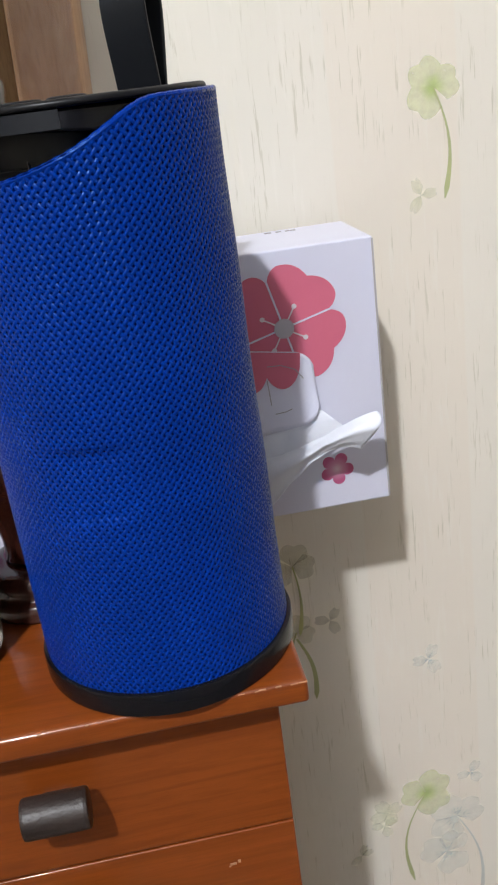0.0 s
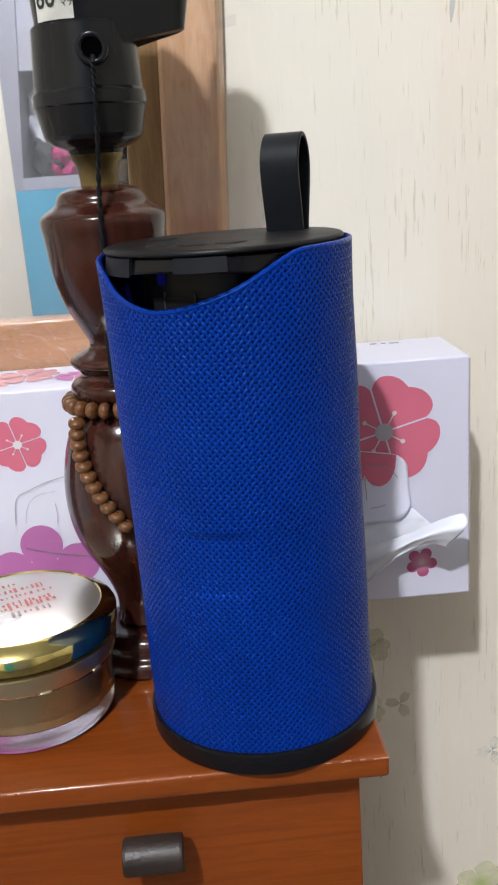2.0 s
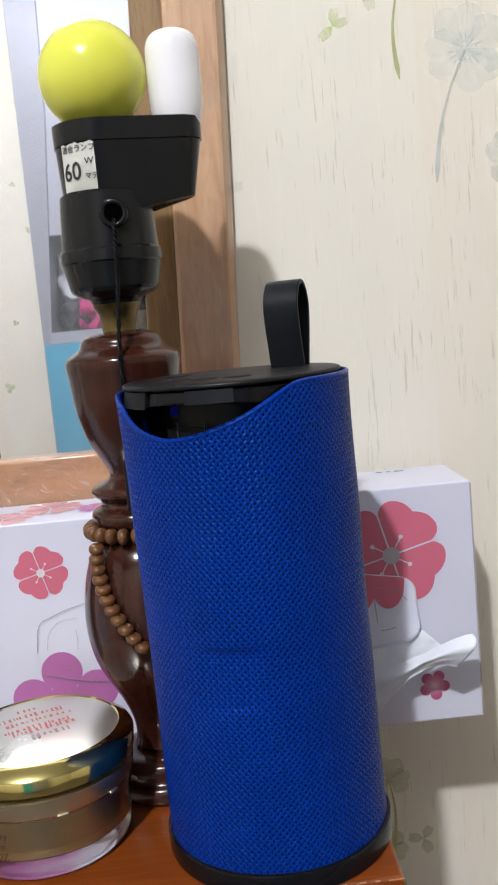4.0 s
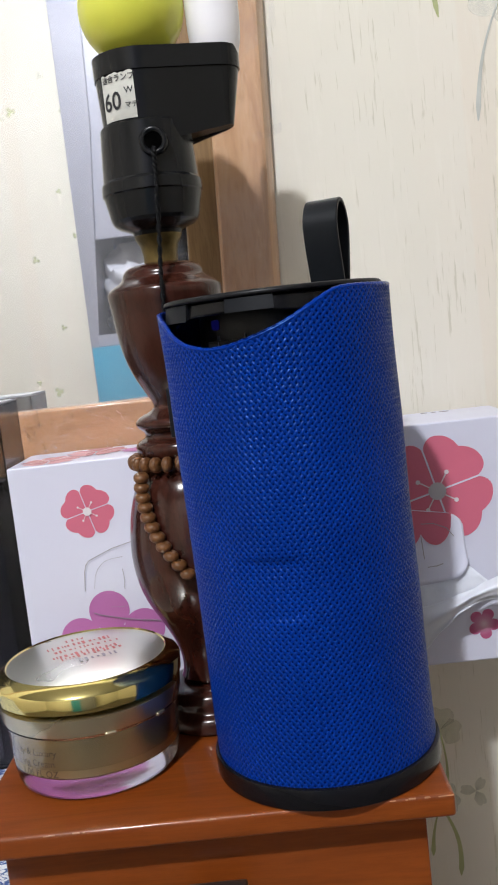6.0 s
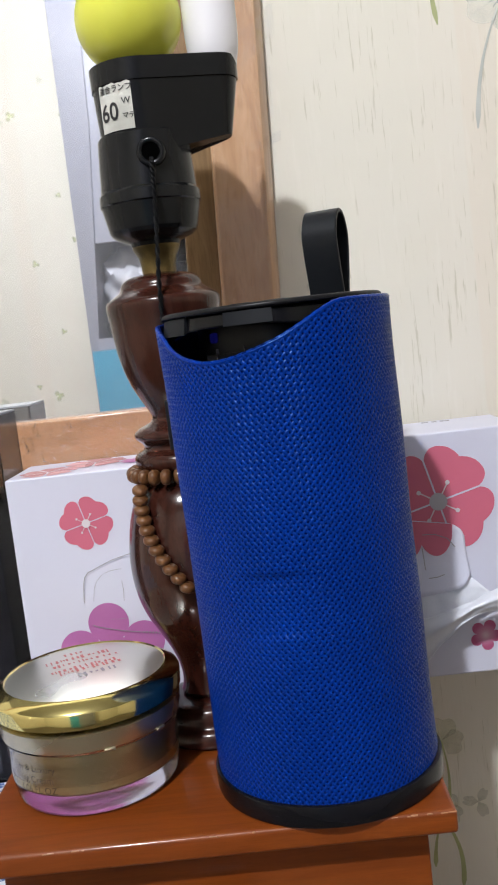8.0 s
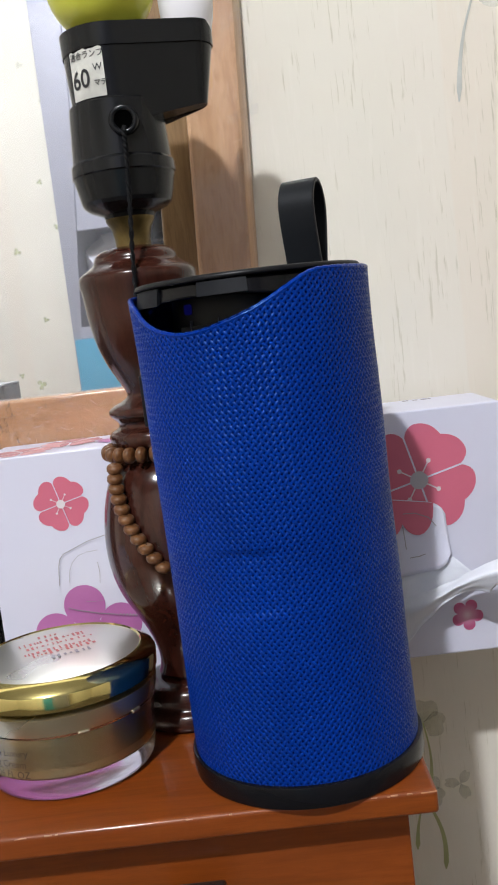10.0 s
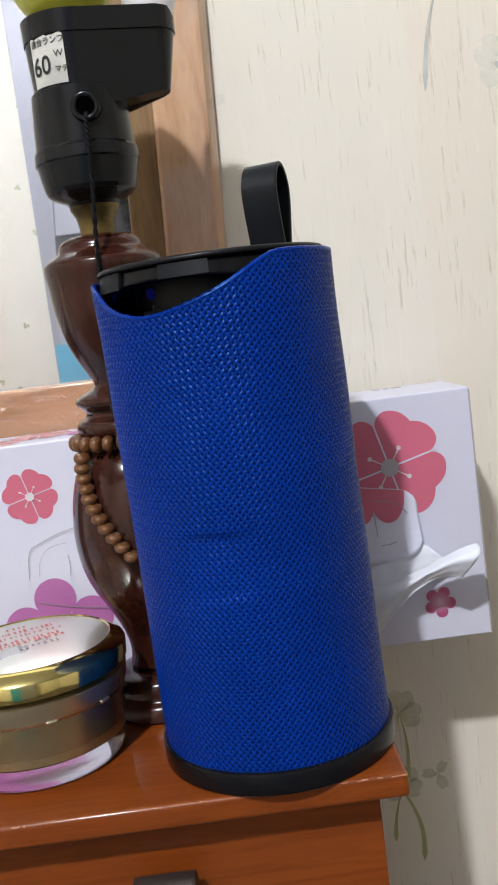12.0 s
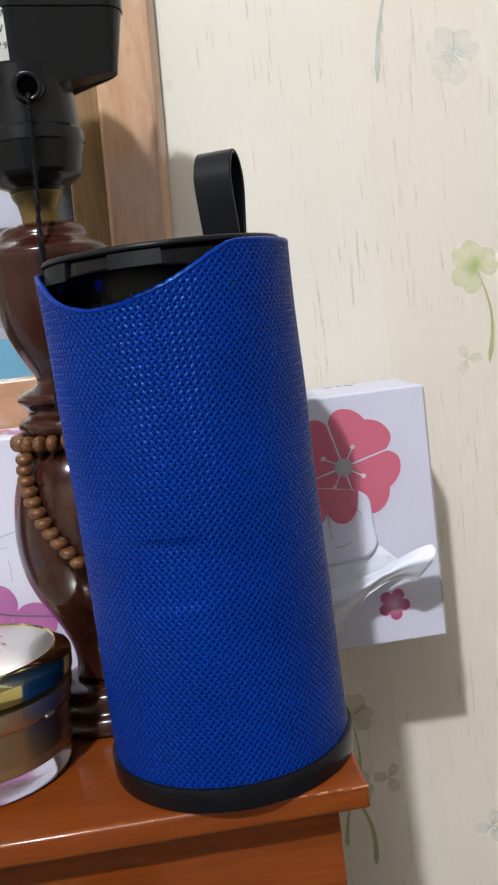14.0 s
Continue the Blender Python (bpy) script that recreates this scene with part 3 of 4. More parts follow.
BD, BH = BY1 - BY0, BZ1 - BZ0
part("carton", span(BX0, BX1, 0, BD, 0.0, BH, 0.0009), M_CARD, tissue_box)
PR = [0]


def face_print(name, outline, material, lift=0.00010, fan=False):
    PR[0] += 1
    return part(name, flat(outline, -lift - 0.000013 * (PR[0] % 11), fan), material, tissue_box)


def heart_petal(cx, cz, ang, r0, r1, half, gap):
    """A heart-shaped petal from radius r0 to r1, notched at its outer end."""
    pts = []
    n = 26
    for i in range(n + 1):
        s = -1 + 2 * i / n
        a = s * half
        k = abs(s)
        r = r1 * (0.89 + 0.11 * math.sin(min(1, k * 2.0) * math.pi / 2)) if k < 0.5 else r1 * (1 - 0.24 * ((k - 0.5) / 0.5) ** 3)
        pts.append((r, a))
    ox, oz = cx + gap * math.cos(ang), cz + gap * math.sin(ang)
    return [(ox, oz)] + [(ox + r * math.cos(ang + a), oz + r * math.sin(ang + a)) for r, a in pts]


def disc(cx, cz, r, n=24):
    return [(cx + r * math.cos(2 * math.pi * i / n), cz + r * math.sin(2 * math.pi * i / n)) for i in range(n)]


def bar(x0, z0, x1, z1, w):
    l = math.hypot(x1 - x0, z1 - z0)
    nx, nz = -(z1 - z0) / l * w / 2, (x1 - x0) / l * w / 2
    return [(x0 + nx, z0 + nz), (x1 + nx, z1 + nz), (x1 - nx, z1 - nz), (x0 - nx, z0 - nz)]


def flower(cx, cz, r, material, turn, centre, stamens=True, centre_r=0.17, petals=5):
    step = 360 / petals
    for k in range(petals):
        a = radians(turn + step * k)
        face_print("petal_print", heart_petal(cx, cz, a, r * 0.10, r * 0.97, radians(step / 2), 0.0), material, 0.00010, True)
        s = a + radians(step / 2)
        face_print("petal_gap_print", bar(cx, cz, cx + r * 0.86 * math.cos(s), cz + r * 0.86 * math.sin(s), r * 0.030), M_CARD, 0.00030)
        if stamens:
            b = a
            face_print("stamen_print", bar(cx, cz, cx + r * 0.36 * math.cos(b), cz + r * 0.36 * math.sin(b), r * 0.022), M_PRINTWHITE, 0.00050)
            face_print("stamen_tip_print", disc(cx + r * 0.37 * math.cos(b), cz + r * 0.37 * math.sin(b), r * 0.040, 12), M_PRINTWHITE, 0.00050)
    face_print("flower_centre_print", disc(cx, cz, r * centre_r), centre, 0.00070)


flower(-0.0982, 0.0881, 0.0124, M_PINK, 60, M_PRINTWHITE, petals=4, centre_r=0.155)
flower(0.0578, 0.0802, 0.0256, M_PINK, 60, M_PRINT_SHADE_GREY, petals=4, centre_r=0.155)
for k in range(5):
    a = radians(62 + 72 * k)
    face_print("petal_print", disc(0.0736 + 0.0045 * math.cos(a), 0.0172 + 0.0045 * math.sin(a), 0.0027), M_SMALL_FLOWER, 0.00010)
face_print("flower_centre_print", disc(0.0736, 0.0172, 0.0036), M_SMALL_FLOWER, 0.00026)
for k in range(5):
    a = radians(93 + 72 * k)
    face_print("petal_print", disc(-0.0935 + 0.0153 * math.cos(a), 0.0265 + 0.0153 * math.sin(a), 0.0092, 40), M_PURPLE, 0.00010)
face_print("flower_centre_print", disc(-0.0935, 0.0265, 0.0095), M_PURPLE, 0.0004)


def outline_groove(pts, w, name="perforation"):
    for a, b in zip(pts, pts[1:]):
        face_print(name, bar(*a, *b, w), M_GREY_INK, 0.0007)


def oval_end(cx, cz, rx, rz, a0, a1, n=16):
    return [(cx + rx * math.copysign(abs(math.cos(a)) ** 0.6, math.cos(a)), cz + rz * math.copysign(abs(math.sin(a)) ** 0.6, math.sin(a))) for a in (radians(a0 + (a1 - a0) * i / n) for i in range(n + 1))]


outline_groove([(-0.1039, 0.0520), (-0.1031, 0.0604), (-0.1022, 0.0636), (-0.1005, 0.0658), (-0.0892, 0.0704), (-0.0790, 0.0728)], 0.00032)
outline_groove([(-0.0995, 0.0526), (-0.0985, 0.0583), (-0.0968, 0.0618), (-0.0941, 0.0644), (-0.0905, 0.0656), (-0.0852, 0.0660)], 0.00016)
outline_groove([(-0.0859, 0.0606), (-0.0855, 0.0560), (-0.0860, 0.0512)], 0.00020)
outline_groove([(-0.1012, 0.0415), (-0.0985, 0.0403), (-0.0883, 0.0376), (-0.0802, 0.0361)], 0.00038)
outline_groove([(-0.0932, 0.0435), (-0.0890, 0.0431), (-0.0855, 0.0432)], 0.00016)
for k in range(7):
    face_print("perforation", bar(-0.0795 + 0.0014 * k, 0.0356 - 0.00022 * k, -0.0786 + 0.0014 * k, 0.0363 - 0.00022 * k, 0.0006), M_GREY_INK, 0.0007)
# the opening (grey plate for its shaded inside) and the bent flap over it
part("opening", prism(oval_end(0.0380, 0.0440, 0.0290, 0.0125, 0, 345, 24), -0.0004, 0.0, 0), M_PRINT_SHADE_GREY, tissue_box, "torn opening of the box, its shaded inside a grey plate")


def flap_at(u, v):
    x = 0.0290 + 0.0388 * u
    k = max(0.0, (u - 0.80) / 0.20)
    top = 0.0757 - 0.0068 * u - 0.0060 * (1 - math.sqrt(1 - 0.98 * k * k))
    low = 0.0362 + 0.0036 * u + 0.0075 * (1 - math.sqrt(1 - 0.98 * k * k))
    y = -0.0009 - 0.0042 * v ** 1.5
    z = top + (low - top) * v
    return (x, y, z - (0.15 - z) * y / 0.39)


flap = part("flap", grid(32, 14, flap_at), M_CARD, tissue_box, "bent card flap of the opening")
flap.modifiers.new("thickness", "SOLIDIFY").thickness = 0.0005


def on_flap(x, z, lift):
    """A point of the flap's face at a place of the flower's drawing."""
    u = (x - 0.0290) / 0.0388
    v = max(0.0, (0.0757 - 0.0068 * u - z) / 0.0380)
    y = -0.0009 - 0.0042 * v ** 1.5
    return (x, y - lift, z - (0.15 - z) * (y - lift) / 0.39)


def flap_petal(u, v):
    """The two lobes of the petal whose end is printed on the flap."""
    x = 0.0485 + 0.0143 * (2 * u - 1)
    top = 0.0754 - 0.0068 * (x - 0.0290) / 0.0388
    low = 0.0690 - 0.0132 * math.sqrt(max(0.0, 1 - ((abs(2 * u - 1) - 0.45) / 0.55) ** 2))
    return on_flap(x, top + (min(low, top) - top) * v, 0.0007)


part("flap_print", grid(40, 12, flap_petal), M_PINK, tissue_box)
for pts in ([(0.0490, 0.0660), (0.0545, 0.0657), (0.0600, 0.0632), (0.0630, 0.0590)], [(0.0484, 0.0604), (0.0487, 0.0550), (0.0489, 0.0499)], [(0.0500, 0.0460), (0.0540, 0.0462), (0.0570, 0.0470)]):
    for a, b in zip(pts, pts[1:]):
        bm = bmesh.new()
        bm.faces.new([bm.verts.new(on_flap(px, pz, 0.0011)) for px, pz in bar(*a, *b, 0.0004)])
        part("flap_crease", bm, M_GREY_INK, tissue_box)
part("worn_edge", span(BX1 - 0.0005, BX1 + 0.0002, -0.0003, 0.0004, 0.001, BH - 0.001), M_CARD_EDGE, tissue_box, "scuffed brownish edge")
# prints on the upper side, the pink paled to include the glare there
for x, y, r, m in ((-0.1150, 0.014, 0.0135, M_GLARE_PINK), (-0.0960, 0.030, 0.0145, M_GLARE_PINK), (-0.0740, 0.022, 0.0090, M_PURPLE)):
    for k in range(5):
        o = heart_petal(x, y, radians(20 + 72 * k), r * 0.1, r * 0.95, radians(35), r * 0.05)
        o = [(px, min(max(py, 0.0015), BD - 0.002)) for px, py in o]
        bm = bmesh.new()
        vs = [bm.verts.new((px, py, BH + 0.0001 + 0.00002 * k + 0.00012 * (m is M_PURPLE) + 0.00012 * (x > -0.1))) for px, py in o]
        for a, b in zip(vs[1:], vs[2:]):
            bm.faces.new((vs[0], a, b))
        part("petal_print", bm, m, tissue_box)
for k, (x, w) in enumerate(((0.0620, 0.0030), (0.0665, 0.0022), (0.0715, 0.0045))):
    part("print_bar", box((w, 0.0015, 0.0002), (x, 0.0400 - 0.0005 * k, BH + 0.0002)), M_GREY_INK, tissue_box)


# the tissue that hangs out of it
def curve3(p, t):
    a, b, c, d = (Vector(q) for q in p)
    return a * (1 - t) ** 3 + b * (3 * t * (1 - t) ** 2) + c * (3 * t * t * (1 - t)) + d * t ** 3


TOP_EDGE = ((0.0330, -0.0060, 0.0270), (0.0560, -0.0090, 0.0270), (0.0720, -0.0130, 0.0345), (0.0915, -0.0165, 0.0446))
LOW_EDGE = ((0.0400, -0.0060, 0.0010), (0.0560, -0.0105, 0.0180), (0.0700, -0.0165, 0.0340), (0.0850, -0.0185, 0.0262))


def tissue_sheet(u, v):
    p = curve3(TOP_EDGE, u).lerp(curve3(LOW_EDGE, u), v)
    fold = 0.0006 * math.sin(9 * v + 2.0 * u) * (0.3 + 0.7 * v) * (1 - 0.6 * u) + 0.0015 * noise.noise(Vector((u * 2.5, v * 3, 2.0)))
    cone = -0.0065 * math.sin(math.pi * min(1, v * 1.05)) * (0.25 + 0.75 * u)
    p += Vector((0.0050 * math.sin(math.pi * min(1, 0.06 + v)) * u ** 5, cone + fold, 0.0005 * noise.noise(Vector((u * 9, v * 2, 5)))))
    p.z -= 0.0030 * u ** 9 * max(0.0, 1 - 2.5 * v) ** 2
    out = -p.y / 0.39
    return Vector((p.x - (p.x + 0.013) * out, p.y, p.z + (0.15 - p.z) * out))


tissue = thing("tissue", (0, BY0, 0.9), "crumpled white paper tissue pulled from the box", "tissue")
BACK_TOP = ((0.0340, -0.0012, 0.0400), (0.0480, -0.0014, 0.0420), (0.0600, -0.0014, 0.0450), (0.0690, -0.0016, 0.0452))
BACK_LOW = ((0.0360, -0.0016, 0.0100), (0.0520, -0.0020, 0.0180), (0.0660, -0.0030, 0.0280), (0.0800, -0.0040, 0.0345))


def tissue_back(u, v):
    p = curve3(BACK_TOP, u).lerp(curve3(BACK_LOW, u), v)
    return p + Vector((0, -0.0010 - 0.0009 * noise.noise(Vector((u * 5, v * 4, 7.0))), 0))


part("back_fold", grid(30, 20, tissue_back), M_TISSUE, tissue).modifiers.new("thickness", "SOLIDIFY").thickness = 0.0003
part("sheet", grid(44, 30, tissue_sheet), M_TISSUE, tissue).modifiers.new("thickness", "SOLIDIFY").thickness = 0.0003

# ---- the loudspeaker ----
SPK = (-0.0046, 0.2662, 0.9)
speaker = thing("loudspeaker", SPK, "blue mesh-covered cylindrical portable loudspeaker with black ends", "loudspeaker")
TOP = 0.1700
# height of the cover's upper edge round the drum, by angle
EDGE = ((-180, 0.1686), (-171, 0.1676), (-160, 0.1648), (-150, 0.1598), (-140, 0.1569), (-128, 0.1549), (-120, 0.1548), (-112, 0.1555), (-101, 0.1575), (-89, 0.1603), (-78, 0.1641), (-68, 0.1679), (-62, 0.1695), (-55, 0.1700), (140, 0.1700), (180, 0.1686))


def rim(a):
    d = (math.degrees(a) + 180) % 360 - 180
    z = 0.0
    for k in (-3, -1.5, 0, 1.5, 3):
        z += 0.2 * np.interp(min(180, max(-180, d + k)), [e[0] for e in EDGE], [e[1] for e in EDGE])
    return float(z)


def drum(a, z):
    """Radius of the cover at an angle and height, with its two creases; arrays or numbers."""
    turn = (a - radians(-108) + math.pi) % (2 * math.pi) - math.pi
    front = np.exp(-(turn / 0.27) ** 4)
    r = FABRIC_R + 0.0006 * (z / TOP) ** 6 - 0.0002 * np.sin(math.pi * z / TOP)
    dip, swell = 0.0868 - z, 0.0662 + 0.003 * turn - z
    r = r - 0.0015 * front * np.clip(dip / 0.0026, 0, 1) * np.exp(-np.maximum(dip, 0) / 0.011)
    r = r + 0.0008 * front * np.clip(swell / 0.0026, 0, 1) * np.exp(-np.maximum(swell, 0) / 0.018)
    r = r + 0.00016 * np.sin(3 * a + 40 * z) * np.sin(75 * z + 2 * np.cos(a)) + 0.00010 * np.sin(5 * a - 90 * z + 1.0)
    # a slack pleat below the corner of the edge
    pleat = (a - radians(-66) + math.pi) % (2 * math.pi) - math.pi + 3.2 * (z - 0.165)
    return r + 0.0004 * np.exp(-(pleat / 0.05) ** 2) * np.clip((z - 0.135) / 0.03, 0, 1)


def fabric(rows=110, segs=192):
    """The backing, just under the threads, and the rolled hem."""
    bm = bmesh.new()
    rings = []
    for j in range(rows + 6):
        ring = []
        for i in range(segs):
            a = 2 * math.pi * i / segs
            zt = rim(a)
            if j <= rows:
                z = 0.0070 + (zt - 0.0070) * j / rows
                r = float(drum(a, z)) - 0.00062 + 0.0007 * math.exp(-((z - zt + 0.0006) / 0.0009) ** 2)
            else:
                k = j - rows
                r = FABRIC_R + 0.0004 - (0.0002, 0.0008, 0.0014, 0.0018, 0.0020)[k - 1]
                z = zt + (0.0004, 0.0007, 0.0005, -0.0003, -0.0060)[k - 1]
            ring.append(bm.verts.new((r * math.cos(a), r * math.sin(a), z)))
        rings.append(ring)
    for a, b in zip(rings, rings[1:]):
        for i in range(segs):
            k = (i + 1) % segs
            bm.faces.new((a[i], a[k], b[k], b[i]))
    return bm


def hem(segs=240):
    """The rolled upper edge of the cover."""
    pts = []
    for i in range(segs):
        a = 2 * math.pi * i / segs
        zt = rim(a)
        r = float(drum(a, zt)) - 0.00080
        pts.append(Vector((r * math.cos(a), r * math.sin(a), zt - 0.0001)))
    bm = bmesh.new()
    rings = []
    for i, p in enumerate(pts):
        d = (pts[(i + 1) % segs] - pts[i - 1]).normalized()
        out = Vector((p.x, p.y, 0)).normalized()
        up = d.cross(out).normalized()
        size = 0.00084 + 0.00008 * math.sin(i * 2.1) + 0.00010 * noise.noise(p * 300)
        rings.append([bm.verts.new(p + size * (math.cos(t) * out + math.sin(t) * up)) for t in (2 * math.pi * k / 8 for k in range(8))])
    for i in range(segs):
        a, b = rings[i], rings[(i + 1) % segs]
        for k in range(8):
            bm.faces.new((a[k], a[(k + 1) % 8], b[(k + 1) % 8], b[k]))
    return bm


def threads(count=112, pitch=0.00240, steps=5, half=0.00052, thick=0.00026, wave=0.00013):
    """Flat threads winding up the drum on two slants, each over one and under the next."""
    table = [rim(radians(d)) for d in range(360)]
    verts, faces = [], []
    z = np.arange(0.0068, TOP, pitch / (2 * steps))
    v = z / pitch
    arc = np.linspace(-1, 1, 4)
    for slant in (1, -1):
        for i in range(count):
            a = 2 * math.pi / count * (i - slant * v)
            r = drum(a, z) - 0.00030 + slant * wave * np.cos(math.pi * (i - 2 * slant * v)) * (-1) ** i
            keep = z < np.interp(np.degrees(a) % 360, range(360), table) - 0.0001
            # across the thread, along the surface
            du, dz = 0.72, slant * 0.69
            base = len(verts)
            for k in arc:
                aa = a + k * half * du / FABRIC_R
                rr = r + thick * (math.sqrt(max(0.0, 1 - 0.96 * k * k)) - 0.3)
                verts.extend(zip(rr * np.cos(aa), rr * np.sin(aa), z + k * half * dz))
            n = len(z)
            for k in range(3):
                p = base + k * n
                faces.extend((p + q, p + q + 1, p + n + q + 1, p + n + q) for q in range(n - 1) if keep[q + 1])
    me = bpy.data.meshes.new("mesh_threads")
    me.from_pydata(verts, [], faces)
    me.polygons.foreach_set("use_smooth", [True] * len(me.polygons))
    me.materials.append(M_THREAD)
    ob = new("mesh_threads", me)
    ob.parent = speaker
    return tagged(ob, "glossy blue nylon threads of the cover", kind="stuff")


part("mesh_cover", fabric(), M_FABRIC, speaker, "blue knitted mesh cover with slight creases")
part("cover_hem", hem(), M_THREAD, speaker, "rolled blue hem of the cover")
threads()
part("base_ring", lathe([(0.0, 0.0), (0.0408, 0.0), (0.0415, 0.0004), (0.0417, 0.0012), (0.0417, 0.0070), (0.0415, 0.0076), (0.0410, 0.0078), (0.0395, 0.0079), (0.0, 0.0079)], 128), M_BLACK_GLOSS, speaker, "black plastic ring at the foot")
part("core", lathe([(0.0, 0.010), (0.0375, 0.010), (0.0375, 0.1440), (0.0330, 0.1442), (0.0278, 0.1455), (0.0265, 0.1660), (0.0, 0.1662)], 96), M_BLACK, speaker)
part("top_plate", lathe(rounded_profile([(0.0, 0.1703), (0.0376, 0.1703), (0.0384, 0.1706), (0.0384, 0.1714), (0.0380, 0.1720), (0.0370, 0.1723), (0.0, 0.1724)], 2), 128), M_BLACK, speaker, "matt black top plate")


def visor(u, v):
    """The sloping bezel under the plate, arched along its lower edge."""
    d = -186 + 132 * u
    low = 0.1660 - 0.0036 * min(1.3, abs(d + 118) / 55) ** 2
    r = 0.0374 - 0.0010 * v
    return (r * math.cos(radians(d)), r * math.sin(radians(d)), low + (0.1702 - low) * v)


part("bezel", grid(60, 6, visor), M_BLACK_GLOSS, speaker, "arched glossy black bezel").modifiers.new("thickness", "SOLIDIFY").thickness = 0.0016


def facet(a0, a1, r0, z0, r1, z1):
    bm = bmesh.new()
    rows = []
    for r, z in ((r0, z0), (r1, z1), (r1 - 0.0012, z1 + 0.0006), (r0 - 0.0012, z0 + 0.0006)):
        rows.append([bm.verts.new((r * math.cos(a), r * math.sin(a), z)) for a in (radians(a0 + (a1 - a0) * i / 10) for i in range(11))])
    for p, q in zip(rows, rows[1:] + rows[:1]):
        for i in range(10):
            bm.faces.new((p[i], p[i + 1], q[i + 1], q[i]))
    bm.faces.new([r[0] for r in rows])
    bm.faces.new([r[-1] for r in rows][::-1])
    return bm


for a0, a1, z0 in ((-176, -140, 0.1646), (-115, -91, 0.1657)):
    part("bezel_segment", facet(a0, a1, 0.0386, z0, 0.0377, 0.1700), M_SATIN, speaker, "raised satin black bezel segment")


def on_core(name, ang, z, w, h, d, material, r=0.0270, bevel=0.0004):
    bm = box((d, w, h), (0, 0, 0), bevel)
    bmesh.ops.rotate(bm, cent=(0, 0, 0), matrix=Matrix.Rotation(radians(ang), 3, "Z"), verts=bm.verts)
    bmesh.ops.translate(bm, vec=(r * math.cos(radians(ang)), r * math.sin(radians(ang)), z), verts=bm.verts)
    return part(name, bm, material, speaker)


on_core("port_panel", -118, 0.1515, 0.024, 0.0115, 0.0012, M_BLACK)
on_core("usb_port", -108, 0.1525, 0.0110, 0.0042, 0.0022, M_BLACK_GLOSS, 0.0273)
on_core("memory_card_slot", -130, 0.1512, 0.0085, 0.0016, 0.0020, M_BLACK_GLOSS, 0.0274)
on_core("indicator_light", -139, 0.1626, 0.0030, 0.0034, 0.0022, M_LED, 0.0268, 0.0010)
for ang in (-134, -112):
    on_core("port_edge", ang, 0.1565, 0.0002, 0.0050, 0.0012, M_REFLECTION_EDGE_GREY, 0.0284, 0)

# raised keys on the top plate
for ang, r in ((-150, 0.022), (-118, 0.021), (-86, 0.021), (150, 0.022)):
    a = radians(ang)
    part("key", lathe(rounded_profile([(0, 0.1723), (0.0052, 0.1723), (0.0049, 0.1727), (0.0035, 0.1729), (0, 0.1729)], 2), 28, (r * math.cos(a), r * math.sin(a), 0)), M_RUBBER, speaker)


def strap_loop():
    """A flat rubber band bent into an upright drop-shaped loop."""
    a, b = Vector((0.925, -0.38, 0)), Vector((0.38, 0.925, 0))
    base = Vector((0.0192, 0.0118, 0.1714))
    path = []
    H, E = 0.0312, 0.0090
    n = 40
    for i in range(n + 1):
        t = i / n
        ang = math.pi * t
        e = -E * math.cos(ang)
        z = H * math.sin(ang) ** 0.60
        pinch = 0.28 + 0.72 * min(1, (z / H) / 0.75) ** 1.1
        path.append(base + b * (e * pinch) + Vector((0.0004 * z / H, 0, z)))
    bm = bmesh.new()
    rings = []
    for i, p in enumerate(path):
        d = (path[min(i + 1, n)] - path[max(i - 1, 0)]).normalized()
        nrm = d.cross(a).normalized()
        w, th = 0.0064, 0.0007
        rings.append([bm.verts.new(p + a * sx * w + nrm * sy * th) for sx, sy in ((-1, -0.5), (-0.95, -1), (0.95, -1), (1, -0.5), (1, 0.5), (0.95, 1), (-0.95, 1), (-1, 0.5))])
    for p, q in zip(rings, rings[1:]):
        for i in range(8):
            j = (i + 1) % 8
            bm.faces.new((p[i], p[j], q[j], q[i]))
    bm.faces.new(rings[0])
    bm.faces.new(rings[-1][::-1])
    return bm


# the body sits a little askew on its foot
for o in speaker.children:
    co = np.empty(3 * len(o.data.vertices), dtype=np.float32)
    o.data.vertices.foreach_get("co", co)
    co = co.reshape(-1, 3)
    x, z = co[:, 0].copy(), co[:, 2].copy()
    co[:, 0], co[:, 2] = x - 0.0170 * z, z + 0.0040 * x * np.minimum(1.0, z / TOP)
    o.data.vertices.foreach_set("co", co.ravel())
part("carrying_strap", strap_loop(), M_RUBBER, speaker, "black rubber carrying loop")


# ---- the table lamp without a shade ----
LMP = (-0.0493, 0.3135, 0.9)
lamp = thing("table_lamp", LMP, "dark turned wooden table lamp without shade, two bulbs", "lamp")
part("foot", lathe(rounded_profile([(0, 0), (0.0235, 0), (0.0245, 0.0025), (0.0238, 0.0065), (0.0205, 0.0085), (0.0212, 0.0120), (0.0200, 0.0155), (0.0150, 0.0175), (0, 0.0176)], 4), 96), M_LAMPWOOD, lamp)
